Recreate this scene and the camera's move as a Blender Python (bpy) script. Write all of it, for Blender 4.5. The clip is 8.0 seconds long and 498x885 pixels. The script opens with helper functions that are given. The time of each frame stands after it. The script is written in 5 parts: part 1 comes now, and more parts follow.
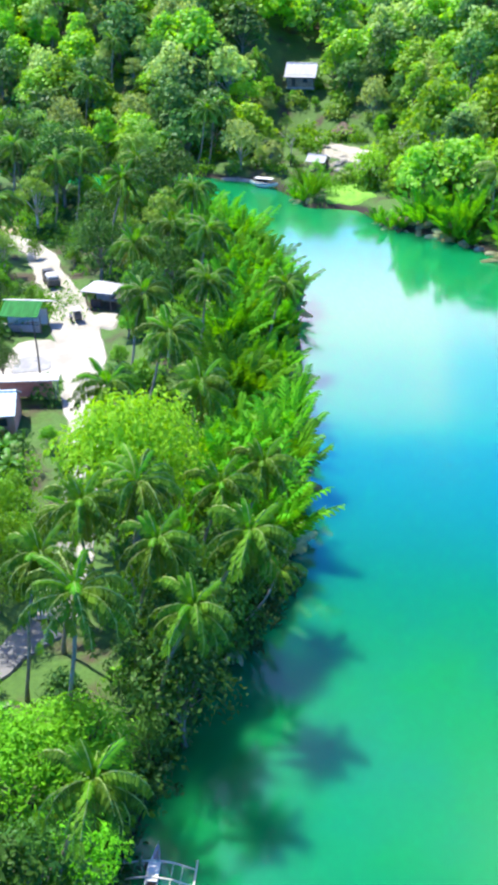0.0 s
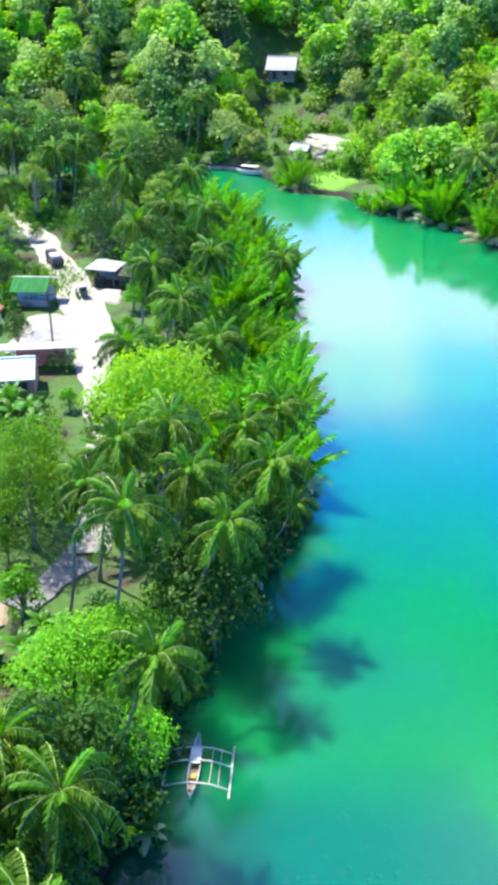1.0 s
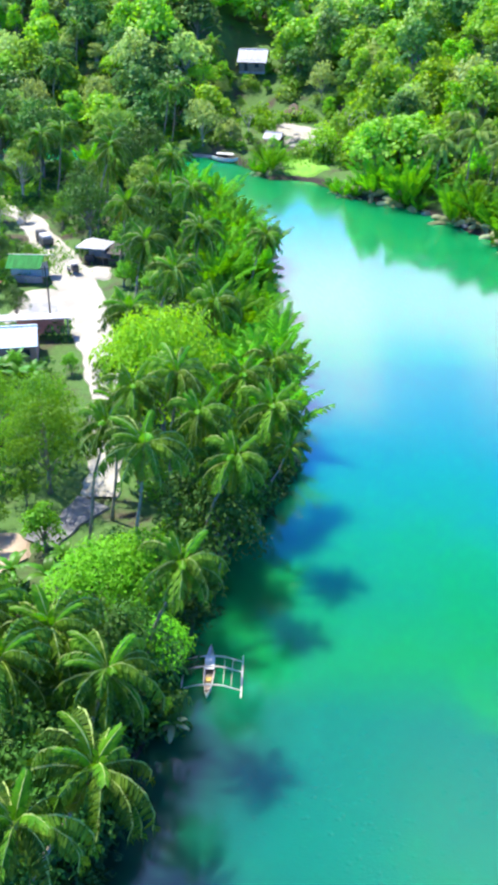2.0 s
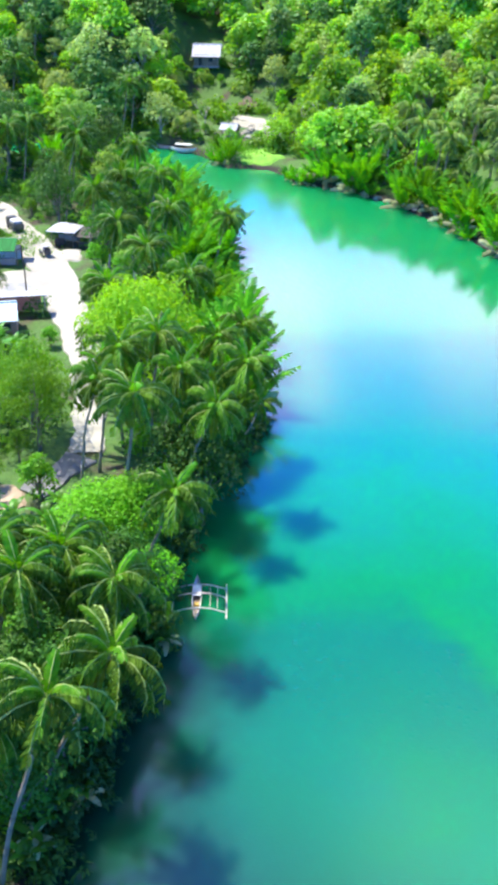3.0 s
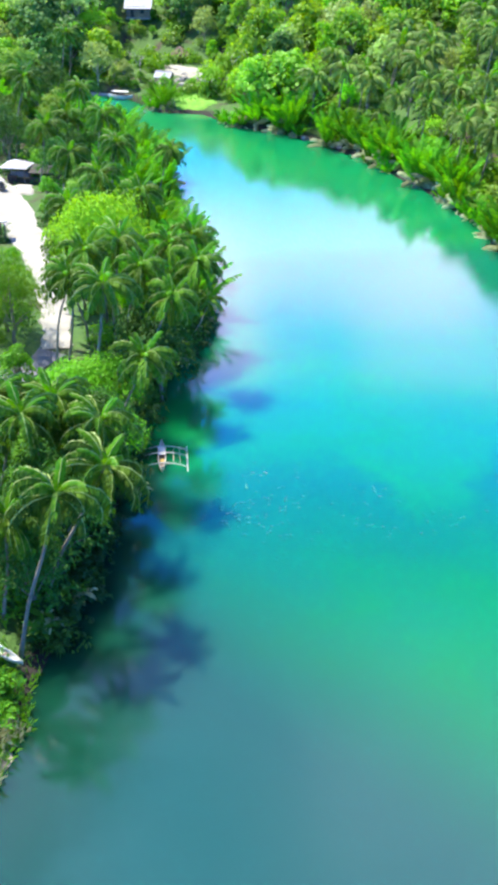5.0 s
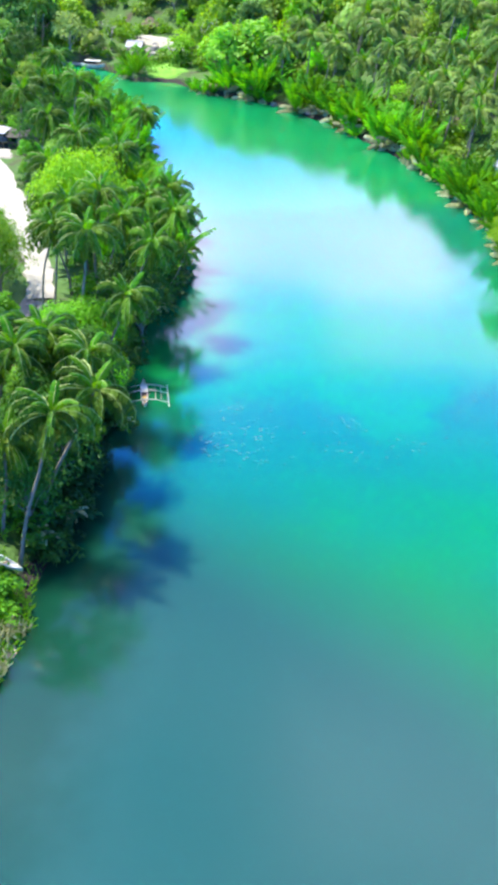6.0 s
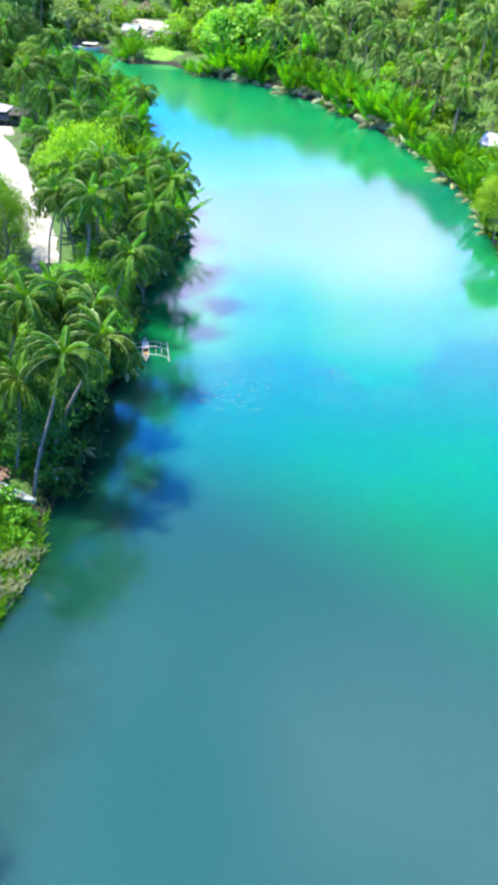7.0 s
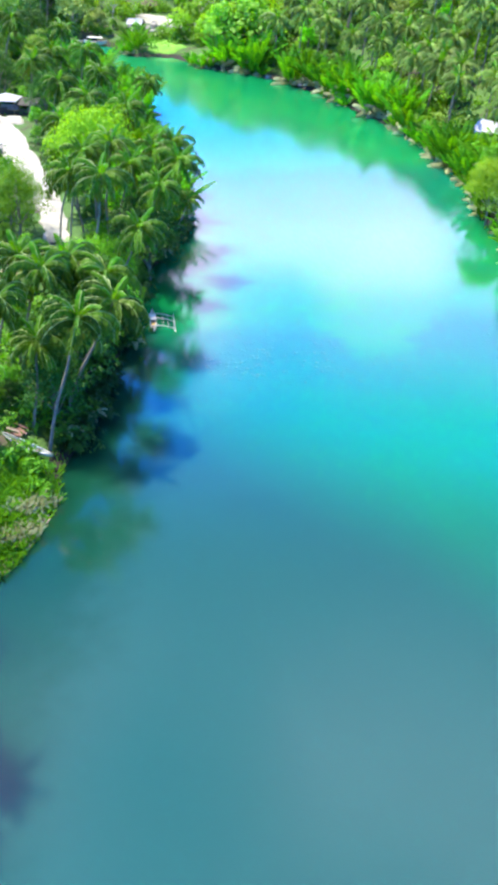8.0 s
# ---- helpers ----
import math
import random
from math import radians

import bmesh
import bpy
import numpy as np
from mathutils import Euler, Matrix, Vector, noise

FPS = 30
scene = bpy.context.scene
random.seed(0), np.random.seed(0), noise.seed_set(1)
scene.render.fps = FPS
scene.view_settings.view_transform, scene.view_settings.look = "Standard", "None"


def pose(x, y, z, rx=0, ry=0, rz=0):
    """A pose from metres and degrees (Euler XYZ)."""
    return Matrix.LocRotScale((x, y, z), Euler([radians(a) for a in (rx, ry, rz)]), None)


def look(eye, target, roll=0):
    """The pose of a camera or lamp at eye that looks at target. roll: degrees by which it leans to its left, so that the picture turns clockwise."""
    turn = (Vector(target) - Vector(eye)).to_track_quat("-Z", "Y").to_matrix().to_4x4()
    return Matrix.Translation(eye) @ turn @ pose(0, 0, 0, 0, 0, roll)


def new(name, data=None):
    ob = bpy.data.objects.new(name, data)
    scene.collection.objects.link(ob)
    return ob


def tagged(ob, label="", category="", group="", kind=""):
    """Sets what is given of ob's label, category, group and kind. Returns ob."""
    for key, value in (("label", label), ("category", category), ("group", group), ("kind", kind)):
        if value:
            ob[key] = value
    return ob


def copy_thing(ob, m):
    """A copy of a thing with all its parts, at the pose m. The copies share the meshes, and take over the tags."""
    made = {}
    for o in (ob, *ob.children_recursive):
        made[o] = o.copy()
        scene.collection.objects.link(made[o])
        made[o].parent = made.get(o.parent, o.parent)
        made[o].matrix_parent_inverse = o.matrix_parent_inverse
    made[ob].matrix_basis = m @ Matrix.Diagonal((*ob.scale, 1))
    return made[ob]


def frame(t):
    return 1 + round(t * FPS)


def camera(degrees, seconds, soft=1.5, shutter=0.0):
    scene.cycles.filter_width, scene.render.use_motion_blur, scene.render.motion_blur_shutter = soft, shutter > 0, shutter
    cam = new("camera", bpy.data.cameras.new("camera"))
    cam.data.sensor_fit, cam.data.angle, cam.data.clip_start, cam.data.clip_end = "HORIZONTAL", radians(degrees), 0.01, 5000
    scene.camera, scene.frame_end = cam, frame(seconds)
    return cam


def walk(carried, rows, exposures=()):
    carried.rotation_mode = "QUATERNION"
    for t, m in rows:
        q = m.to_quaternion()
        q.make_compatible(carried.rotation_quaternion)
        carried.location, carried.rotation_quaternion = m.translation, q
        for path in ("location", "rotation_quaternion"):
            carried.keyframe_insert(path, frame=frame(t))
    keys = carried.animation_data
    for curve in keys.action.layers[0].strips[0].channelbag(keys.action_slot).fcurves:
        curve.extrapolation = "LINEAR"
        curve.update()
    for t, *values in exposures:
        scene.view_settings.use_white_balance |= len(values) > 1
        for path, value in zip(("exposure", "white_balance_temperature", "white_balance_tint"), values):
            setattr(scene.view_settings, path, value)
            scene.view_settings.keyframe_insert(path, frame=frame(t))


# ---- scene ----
cam = camera(26.8, 8.0, soft=4.3)
PATH = [
    (0, (2.841, 10.408, 52.627), (2.766, 12.172, 51.689), -1.3),
    (0.5, (0.949, 5.607, 52.647), (0.902, 7.372, 51.708), -1.3),
    (1, (-0.852, 0.777, 52.742), (-0.869, 2.542, 51.801), -1.0),
    (2.5, (-5.717, -13.666, 53.296), (-5.616, -11.908, 52.348), -0.1),
    (3, (-6.95, -18.414, 53.425), (-6.803, -16.66, 52.477), 0.0),
    (3.5, (-8.022, -23.029, 53.558), (-7.842, -21.282, 52.602), 0.2),
    (4, (-8.982, -27.514, 53.665), (-8.773, -25.779, 52.693), 0.3),
    (4.5, (-9.867, -31.97, 53.675), (-9.629, -30.248, 52.686), 0.4),
    (6, (-12.546, -44.652, 53.309), (-12.227, -42.971, 52.272), 0.7),
    (6.5, (-13.427, -48.695, 53.222), (-13.102, -47.024, 52.172), 0.8),
    (7, (-14.284, -52.536, 53.156), (-13.953, -50.866, 52.106), 0.9),
    (7.5, (-15.058, -56.175, 53.087), (-14.728, -54.505, 52.037), 0.8),
    (8, (-15.693, -59.69, 53.057), (-15.366, -58.02, 52.007), 0.7),
]
walk(cam, [(t, look(eye, target, roll)) for t, eye, target, roll in PATH], [(0.0, 0.0), (4.0, 0.03), (6.0, 0.07), (7.0, 0.12), (8.0, 0.12)])

# ---- world, sun ----
SUN_AZ, SUN_EL = radians(-41), radians(61)
TO_SUN = Vector((math.sin(SUN_AZ) * math.cos(SUN_EL), math.cos(SUN_AZ) * math.cos(SUN_EL), math.sin(SUN_EL)))
sun = new("sun", bpy.data.lights.new("sun", "SUN"))
sun.data.energy, sun.data.angle, sun.data.color = 10.2, radians(0.6), (1.0, 0.955, 0.86)
sun.matrix_world = look(TO_SUN * 300, (0, 0, 0))



class Nodes:
    """Short hand for a node tree."""

    def __init__(self, tree):
        self.tree = tree
        tree.nodes.clear()

    def add(self, kind, **settings):
        node = self.tree.nodes.new(kind)
        for key, value in settings.items():
            if key == "inputs":
                for name, v in value.items():
                    if isinstance(v, bpy.types.NodeSocket):
                        self.tree.links.new(v, node.inputs[name])
                    else:
                        node.inputs[name].default_value = v
            else:
                setattr(node, key, value)
        return node

    def link(self, a, b):
        self.tree.links.new(a, b)

    def math(self, op, a, b=0.0, clamp=False):
        return self.add("ShaderNodeMath", operation=op, use_clamp=clamp, inputs={0: a, 1: b}).outputs[0]

    def mix(self, fac, a, b):
        n = self.add("ShaderNodeMix", data_type="RGBA")
        for i, v in ((0, fac), (6, a), (7, b)):
            if isinstance(v, bpy.types.NodeSocket):
                self.link(v, n.inputs[i])
            else:
                n.inputs[i].default_value = v if i == 0 else (*v, 1) if len(v) == 3 else v
        return n.outputs[2]

    def noise(self, vector, scale, detail=3.0, rough=0.5):
        n = self.add("ShaderNodeTexNoise", inputs={"Scale": scale, "Detail": detail, "Roughness": rough})
        if vector is not None:
            self.link(vector, n.inputs["Vector"])
        return n.outputs["Fac"]

    def span(self, value, a, b, c=0.0, d=1.0):
        return self.add("ShaderNodeMapRange", interpolation_type="SMOOTHSTEP", inputs={0: value, 1: a, 2: b, 3: c, 4: d}).outputs[0]


def make_world():
    world = bpy.data.worlds.new("sky")
    scene.world = world
    world.use_nodes = True
    n = Nodes(world.node_tree)
    sky = n.add("ShaderNodeTexSky", sky_type="NISHITA", sun_disc=False, sun_elevation=SUN_EL, sun_rotation=SUN_AZ % (2 * math.pi))
    way = n.add("ShaderNodeTexCoord").outputs["Generated"]
    axes = n.add("ShaderNodeSeparateXYZ", inputs={0: way}).outputs
    z = axes[2]
    lumps = n.noise(n.add("ShaderNodeMapping", inputs={"Vector": way, "Location": CLOUD_SHIFT, "Scale": (1, 1, 1.5)}).outputs[0], 4.0, 7.0, 0.52)
    # a cumulus bank stands low over the hills: solid at its foot, thinner at its head, with one clear gap
    edge = n.math("ADD", z, n.math("MULTIPLY", n.math("SUBTRACT", lumps, 0.5), 0.085))
    bearing = n.math("DIVIDE", axes[0], n.math("MAXIMUM", axes[1], 0.05))
    side = n.math("ADD", bearing, n.math("MULTIPLY", n.math("SUBTRACT", lumps, 0.5), 0.10))
    head = n.math("MULTIPLY", n.span(edge, 0.452, 0.432), n.span(side, 0.17, 0.27, 0.80, 0.42))
    foot = n.math("MULTIPLY", n.span(edge, 0.415, 0.375), n.span(side, 0.50, 0.36))
    gap = n.math("MULTIPLY", n.span(n.math("ABSOLUTE", n.math("SUBTRACT", side, 0.215)), 0.075, 0.025), n.span(edge, 0.355, 0.39))
    bank = n.math("MULTIPLY", n.math("MAXIMUM", head, foot), n.math("SUBTRACT", 1.0, n.math("MULTIPLY", gap, 0.62)))
    bank = n.math("MULTIPLY", bank, n.span(lumps, 0.34, 0.56, 0.62, 1.0))
    bank = n.math("MULTIPLY", n.math("MULTIPLY", bank, n.span(z, 0.245, 0.35)), n.span(axes[1], 0.50, 0.78))
    loose = 0.0
    for az, el, wide in CLOUD_HEADS:
        way_to = (math.sin(radians(az)) * math.cos(radians(el)), math.cos(radians(az)) * math.cos(radians(el)), math.sin(radians(el)))
        near = n.add("ShaderNodeVectorMath", operation="DOT_PRODUCT", inputs={0: way, 1: way_to}).outputs["Value"]
        loose = n.math("MAXIMUM", loose, n.span(near, math.cos(radians(wide)), math.cos(radians(wide * 0.35))))
    cumulus = n.math("MAXIMUM", bank, n.span(n.math("ADD", lumps, n.math("MULTIPLY", loose, 0.285)), 0.66, 0.78))
    veil = n.math("MULTIPLY", n.span(n.noise(way, 2.0, 5.0, 0.5), 0.38, 0.62), n.span(z, 0.58, 0.76))
    cover = n.math("MAXIMUM", cumulus, n.math("MULTIPLY", veil, 0.20))
    air = n.add("ShaderNodeVectorMath", operation="MULTIPLY", inputs={0: sky.outputs[0], 1: SKY_GAIN}).outputs[0]
    # deeper and clearer towards the horizon than overhead
    air = n.add("ShaderNodeVectorMath", operation="SCALE", inputs={0: air, "Scale": n.math("MULTIPLY", n.span(z, 0.46, 0.62, 2.7, 0.6), n.span(z, 0.12, 0.36, 0.55, 1.0))}).outputs[0]
    colour = n.mix(cover, air, CLOUD_LIGHT)
    back = n.add("ShaderNodeBackground", inputs={"Color": colour, "Strength": 1.0})
    out = n.add("ShaderNodeOutputWorld")
    n.link(back.outputs[0], out.inputs[0])


SKY_GAIN = (0.010, 0.115, 0.310)
CLOUD_LIGHT = (3.15, 2.8, 3.8)
CLOUD_SHIFT = (0.3, 0.0, 0.0)
# towers of the cumulus bank: bearing, height, half width, in degrees
CLOUD_HEADS = [(-16, 22, 5), (62, 24, 8), (130, 25, 8), (215, 26, 9), (300, 24, 7)]
make_world()


# ---- materials ----
def material(name):
    m = bpy.data.materials.new(name)
    m.use_nodes = True
    return m, Nodes(m.node_tree)


def finish(n, shader, bump=None):
    n.link(shader, n.add("ShaderNodeOutputMaterial").inputs[0])


def leaf_material(name, dark, light, shine=0.45, through_light=0.35, patch=0.11, gloss=0.2, spread=0.5):
    m, n = material(name)
    where = n.add("ShaderNodeNewGeometry")
    own = n.add("ShaderNodeObjectInfo").outputs["Random"]
    patchy = n.noise(where.outputs["Position"], patch, 2.0)
    fine = n.noise(where.outputs["Position"], 1.3, 3.0)
    f = n.math("ADD", n.math("MULTIPLY", n.math("ADD", 0.3, where.outputs["Random Per Island"]), 0.34), n.math("MULTIPLY", n.math("SUBTRACT", patchy, 0.42), 1.0))
    f = n.math("ADD", f, n.math("MULTIPLY", n.math("SUBTRACT", fine, 0.45), 0.7), clamp=True)
    colour = n.mix(f, dark, light)
    hue = n.add("ShaderNodeHueSaturation", inputs={"Hue": n.span(n.math("ADD", n.math("MULTIPLY", own, 0.5), n.math("MULTIPLY", patchy, 0.5)), 0.2, 0.8, 0.488, 0.511), "Saturation": 1.0,
                                                   "Value": n.math("ADD", 1.0 - spread / 2, n.math("MULTIPLY", own, spread)), "Color": colour}).outputs[0]
    p = n.add("ShaderNodeBsdfPrincipled", inputs={"Base Color": hue, "Roughness": shine, "Specular IOR Level": gloss})
    glow = n.add("ShaderNodeHueSaturation", inputs={"Hue": 0.485, "Saturation": 1.1, "Value": 1.35, "Color": hue}).outputs[0]
    t = n.add("ShaderNodeBsdfTranslucent", inputs={"Color": glow})
    s = n.add("ShaderNodeMixShader", inputs={0: through_light * 0.7, 1: p.outputs[0], 2: t.outputs[0]})
    finish(n, s.outputs[0])
    return m


def plain_material(name, a, b, scale=1.0, rough=0.8, metal=0.0, bump=0.2, fine=12.0, own=0.0):
    """Two colours mottled at two scales, with fine relief."""
    m, n = material(name)
    at = n.add("ShaderNodeTexCoord").outputs["Object"]
    big, small = n.noise(at, scale, 4.0, 0.6), n.noise(at, scale * fine, 3.0, 0.6)
    f = n.math("ADD", n.math("MULTIPLY", n.span(big, 0.3, 0.7), 0.7), n.math("MULTIPLY", small, 0.3))
    colour = n.mix(f, a, b)
    if own:
        colour = n.add("ShaderNodeHueSaturation", inputs={"Value": n.math("ADD", 1 - own / 2, n.math("MULTIPLY", n.add("ShaderNodeObjectInfo").outputs["Random"], own)), "Color": colour}).outputs[0]
    relief = n.add("ShaderNodeBump", inputs={"Strength": bump, "Distance": 0.05, "Height": small}).outputs[0]
    p = n.add("ShaderNodeBsdfPrincipled", inputs={"Base Color": colour, "Roughness": n.math("ADD", rough - 0.1, n.math("MULTIPLY", big, 0.2)), "Metallic": metal, "Normal": relief})
    finish(n, p.outputs[0])
    return m


def sheet_metal(name, a, b, rust=0.15, pitch=0.25):
    """Painted corrugated roofing: ribs along the slope, streaks of dirt and rust."""
    m, n = material(name)
    at = n.add("ShaderNodeTexCoord").outputs["Object"]
    ribs = n.add("ShaderNodeTexWave", bands_direction="X", inputs={"Vector": at, "Scale": 0.314 / pitch, "Distortion": 0.1}).outputs["Fac"]
    streak = n.noise(n.add("ShaderNodeMapping", inputs={"Vector": at, "Scale": (3.0, 0.35, 0.35)}).outputs[0], 1.0, 5.0, 0.6)
    blot = n.noise(at, 0.6, 4.0, 0.65)
    colour = n.mix(n.span(streak, 0.35, 0.7), a, b)
    colour = n.mix(n.math("MULTIPLY", n.span(blot, 0.55, 0.75), rust), colour, (0.22, 0.09, 0.04))
    relief = n.add("ShaderNodeBump", inputs={"Strength": 0.6, "Distance": 0.04, "Height": ribs}).outputs[0]
    p = n.add("ShaderNodeBsdfPrincipled", inputs={"Base Color": colour, "Roughness": 0.75, "Specular IOR Level": 0.2, "Normal": relief})
    finish(n, p.outputs[0])
    return m


def water_material():
    """Milky green river water: a scattering body under a clear, slightly rippled skin."""
    m, n = material("river water")
    at = n.add("ShaderNodeNewGeometry").outputs["Position"]
    xyz = n.add("ShaderNodeSeparateXYZ", inputs={0: at})
    wide = n.noise(at, 0.02, 3.0, 0.5)
    y = n.math("ADD", xyz.outputs[1], n.math("MULTIPLY", n.math("SUBTRACT", wide, 0.5), 26.0))
    far = n.span(y, 60.0, 150.0)
    body = n.mix(n.span(n.noise(at, 0.045, 4.0, 0.55), 0.35, 0.68), WATER_GREEN, WATER_TURQUOISE)
    body = n.mix(far, body, WATER_FAR)
    # grey of reflected sky and tree shade, put into the near water's body colour
    near_shade = n.math("ADD", y, n.math("MULTIPLY", xyz.outputs[0], 0.55))
    bank_shade = n.math("ADD", y, n.math("MULTIPLY", xyz.outputs[0], 1.3))
    body = n.mix(n.math("MAXIMUM", n.span(near_shade, 36.0, -3.0), n.span(bank_shade, 46.0, 10.0)), body, WATER_SHADE_SKY)
    # wind: one ruffled reach across the middle, a wider one near the mouth; lee water lies smooth along the bank
    x = n.math("ADD", xyz.outputs[0], n.math("MULTIPLY", n.math("SUBTRACT", n.noise(at, 0.11, 3.0, 0.6), 0.5), 9.0))
    y = n.math("ADD", xyz.outputs[1], n.math("MULTIPLY", n.math("SUBTRACT", n.noise(at, 0.09, 3.0, 0.6), 0.5), 9.0))
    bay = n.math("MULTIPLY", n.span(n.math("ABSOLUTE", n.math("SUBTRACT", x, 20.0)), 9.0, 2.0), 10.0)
    reach = n.math("MULTIPLY", n.span(n.math("ADD", y, bay), 53.0, 48.0), n.span(y, 2.0, 34.0))
    upper = n.math("MULTIPLY", n.math("MULTIPLY", n.span(y, 112.0, 102.0), n.span(y, 76.0, 88.0)), n.span(x, 9.0, 17.0))
    mouth = n.span(n.math("ADD", y, n.math("MULTIPLY", x, 0.5)), 34.0, 2.0)
    lee = n.span(n.math("ADD", x, n.math("SUBTRACT", 23.6, n.math("MULTIPLY", y, 0.30))), 4.0, 12.0)
    wind = n.math("MULTIPLY", n.math("MAXIMUM", n.math("MAXIMUM", reach, n.math("MULTIPLY", upper, 0.6)), n.math("MULTIPLY", mouth, 0.55)), lee)
    # blue sky reflection of the two ruffled reaches, put into the body colour
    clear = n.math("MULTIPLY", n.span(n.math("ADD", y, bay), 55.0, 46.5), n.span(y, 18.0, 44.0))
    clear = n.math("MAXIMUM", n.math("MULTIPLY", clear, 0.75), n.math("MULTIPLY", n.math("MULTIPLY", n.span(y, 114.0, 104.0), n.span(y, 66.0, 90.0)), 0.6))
    body = n.mix(clear, body, WATER_SKY_BLUE)
    # dark tree shade and reflection painted into the water along the near bank
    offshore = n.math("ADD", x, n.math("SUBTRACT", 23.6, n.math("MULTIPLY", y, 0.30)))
    body = n.mix(n.math("MULTIPLY", n.math("MULTIPLY", n.span(offshore, 11.5, 3.0), n.span(y, 54.0, 44.0)), 0.85), body, WATER_BANK_SHADE)
    gust = n.span(n.noise(at, 0.16, 3.0, 0.6), 0.32, 0.50)
    cells = n.add("ShaderNodeTexVoronoi", inputs={"Vector": at, "Scale": 1.3, "Randomness": 1.0}).outputs["Distance"]
    crests = n.math("MULTIPLY", n.math("MULTIPLY", n.math("MULTIPLY", n.math("MULTIPLY", reach, n.span(y, 30.0, 40.0)), lee), gust), n.span(cells, 0.34, 0.05))
    chop = n.math("MULTIPLY", wind, 0.22)
    ripple = n.noise(n.add("ShaderNodeMapping", inputs={"Vector": at, "Scale": (1.0, 1.7, 1.0), "Rotation": (0, 0, 0.5)}).outputs[0], 3.6, 2.0, 0.5)
    swell = n.noise(at, 0.25, 2.0, 0.5)
    height = n.math("ADD", n.math("MULTIPLY", n.math("MULTIPLY", n.math("SUBTRACT", ripple, 0.5), n.math("ADD", 0.04, chop)), 0.05), n.math("ADD", n.math("MULTIPLY", swell, 0.008), n.math("MULTIPLY", crests, 0.023)))
    relief = n.add("ShaderNodeBump", inputs={"Strength": 0.65, "Distance": 1.0, "Height": height}).outputs[0]
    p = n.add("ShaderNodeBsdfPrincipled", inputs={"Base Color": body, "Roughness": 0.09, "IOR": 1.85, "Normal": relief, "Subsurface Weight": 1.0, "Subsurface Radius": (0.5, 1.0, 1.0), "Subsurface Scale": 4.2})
    p.subsurface_method = "BURLEY"
    finish(n, p.outputs[0])
    return m


WATER_GREEN = (0.003, 0.20, 0.038)
WATER_TURQUOISE = (0.004, 0.18, 0.075)
WATER_FAR = (0.003, 0.195, 0.060)
# the next three carry sky reflection and tree shade as body colour
WATER_SHADE_SKY = (0.014, 0.072, 0.057)
WATER_SKY_BLUE = (0.002, 0.112, 0.086)
WATER_BANK_SHADE = (0.002, 0.042, 0.018)


def ground_material():
    m, n = material("earth and grass")
    at = n.add("ShaderNodeNewGeometry").outputs["Position"]
    grass = n.mix(n.noise(at, 2.2, 4.0), (0.03, 0.08, 0.012), (0.09, 0.19, 0.03))
    earth = n.mix(n.noise(at, 1.1, 5.0), (0.03, 0.024, 0.014), (0.09, 0.07, 0.04))
    colour = n.mix(n.span(n.noise(at, 0.16, 5.0, 0.6), 0.34, 0.5), earth, grass)
    low = n.add("ShaderNodeSeparateXYZ", inputs={0: at}).outputs[2]
    colour = n.mix(n.span(low, 0.9, 0.3), colour, (0.022, 0.018, 0.012))
    relief = n.add("ShaderNodeBump", inputs={"Strength": 0.6, "Distance": 0.2, "Height": n.noise(at, 3.0, 5.0)}).outputs[0]
    p = n.add("ShaderNodeBsdfPrincipled", inputs={"Base Color": colour, "Roughness": 0.95, "Normal": relief})
    finish(n, p.outputs[0])
    return m


M_WATER, M_GROUND = water_material(), ground_material()
M_PALM = leaf_material("coconut frond", (0.016, 0.085, 0.004), (0.23, 0.42, 0.036), 0.5, 0.34, gloss=0.12, spread=0.9)
# far grove fronds: distance haze put into a paler leaf colour
M_PALM_HAZE = leaf_material("haze-pale coconut frond", (0.05, 0.14, 0.012), (0.42, 0.56, 0.11), 0.5, 0.36, gloss=0.15, spread=0.8)
M_SPEAR = leaf_material("young coconut frond", (0.04, 0.20, 0.006), (0.19, 0.43, 0.02), 0.5, 0.45, gloss=0.1)
M_OLD = leaf_material("old coconut frond", (0.10, 0.15, 0.015), (0.34, 0.36, 0.05), 0.6, 0.3, gloss=0.1)
M_RIB = plain_material("frond midrib", (0.20, 0.31, 0.05), (0.38, 0.46, 0.11), 2.0, 0.6)
M_NIPA = leaf_material("nipa frond", (0.03, 0.20, 0.006), (0.22, 0.56, 0.025), 0.45, 0.40, gloss=0.12, spread=0.8)
M_DEAD = leaf_material("dead frond", (0.26, 0.28, 0.09), (0.66, 0.66, 0.38), 0.8, 0.3)
M_LEAF_MID = leaf_material("mid green leaves", (0.05, 0.22, 0.012), (0.28, 0.58, 0.04), 0.5, 0.5)
M_LEAF_BRIGHT = leaf_material("bright green leaves", (0.05, 0.23, 0.010), (0.24, 0.52, 0.03), 0.5, 0.5, patch=0.6)
M_LEAF_YELLOW = leaf_material("yellow green leaves", (0.15, 0.36, 0.012), (0.42, 0.64, 0.035), 0.5, 0.5)
M_LEAF_OLIVE = leaf_material("olive leaves", (0.13, 0.30, 0.035), (0.38, 0.60, 0.11), 0.5, 0.5)
M_LEAF_DARK = leaf_material("dark green leaves", (0.022, 0.10, 0.012), (0.12, 0.28, 0.04), 0.5, 0.4)
M_LEAF_ACACIA = leaf_material("vivid green leaves", (0.09, 0.42, 0.010), (0.26, 0.72, 0.02), 0.5, 0.5, patch=0.6)
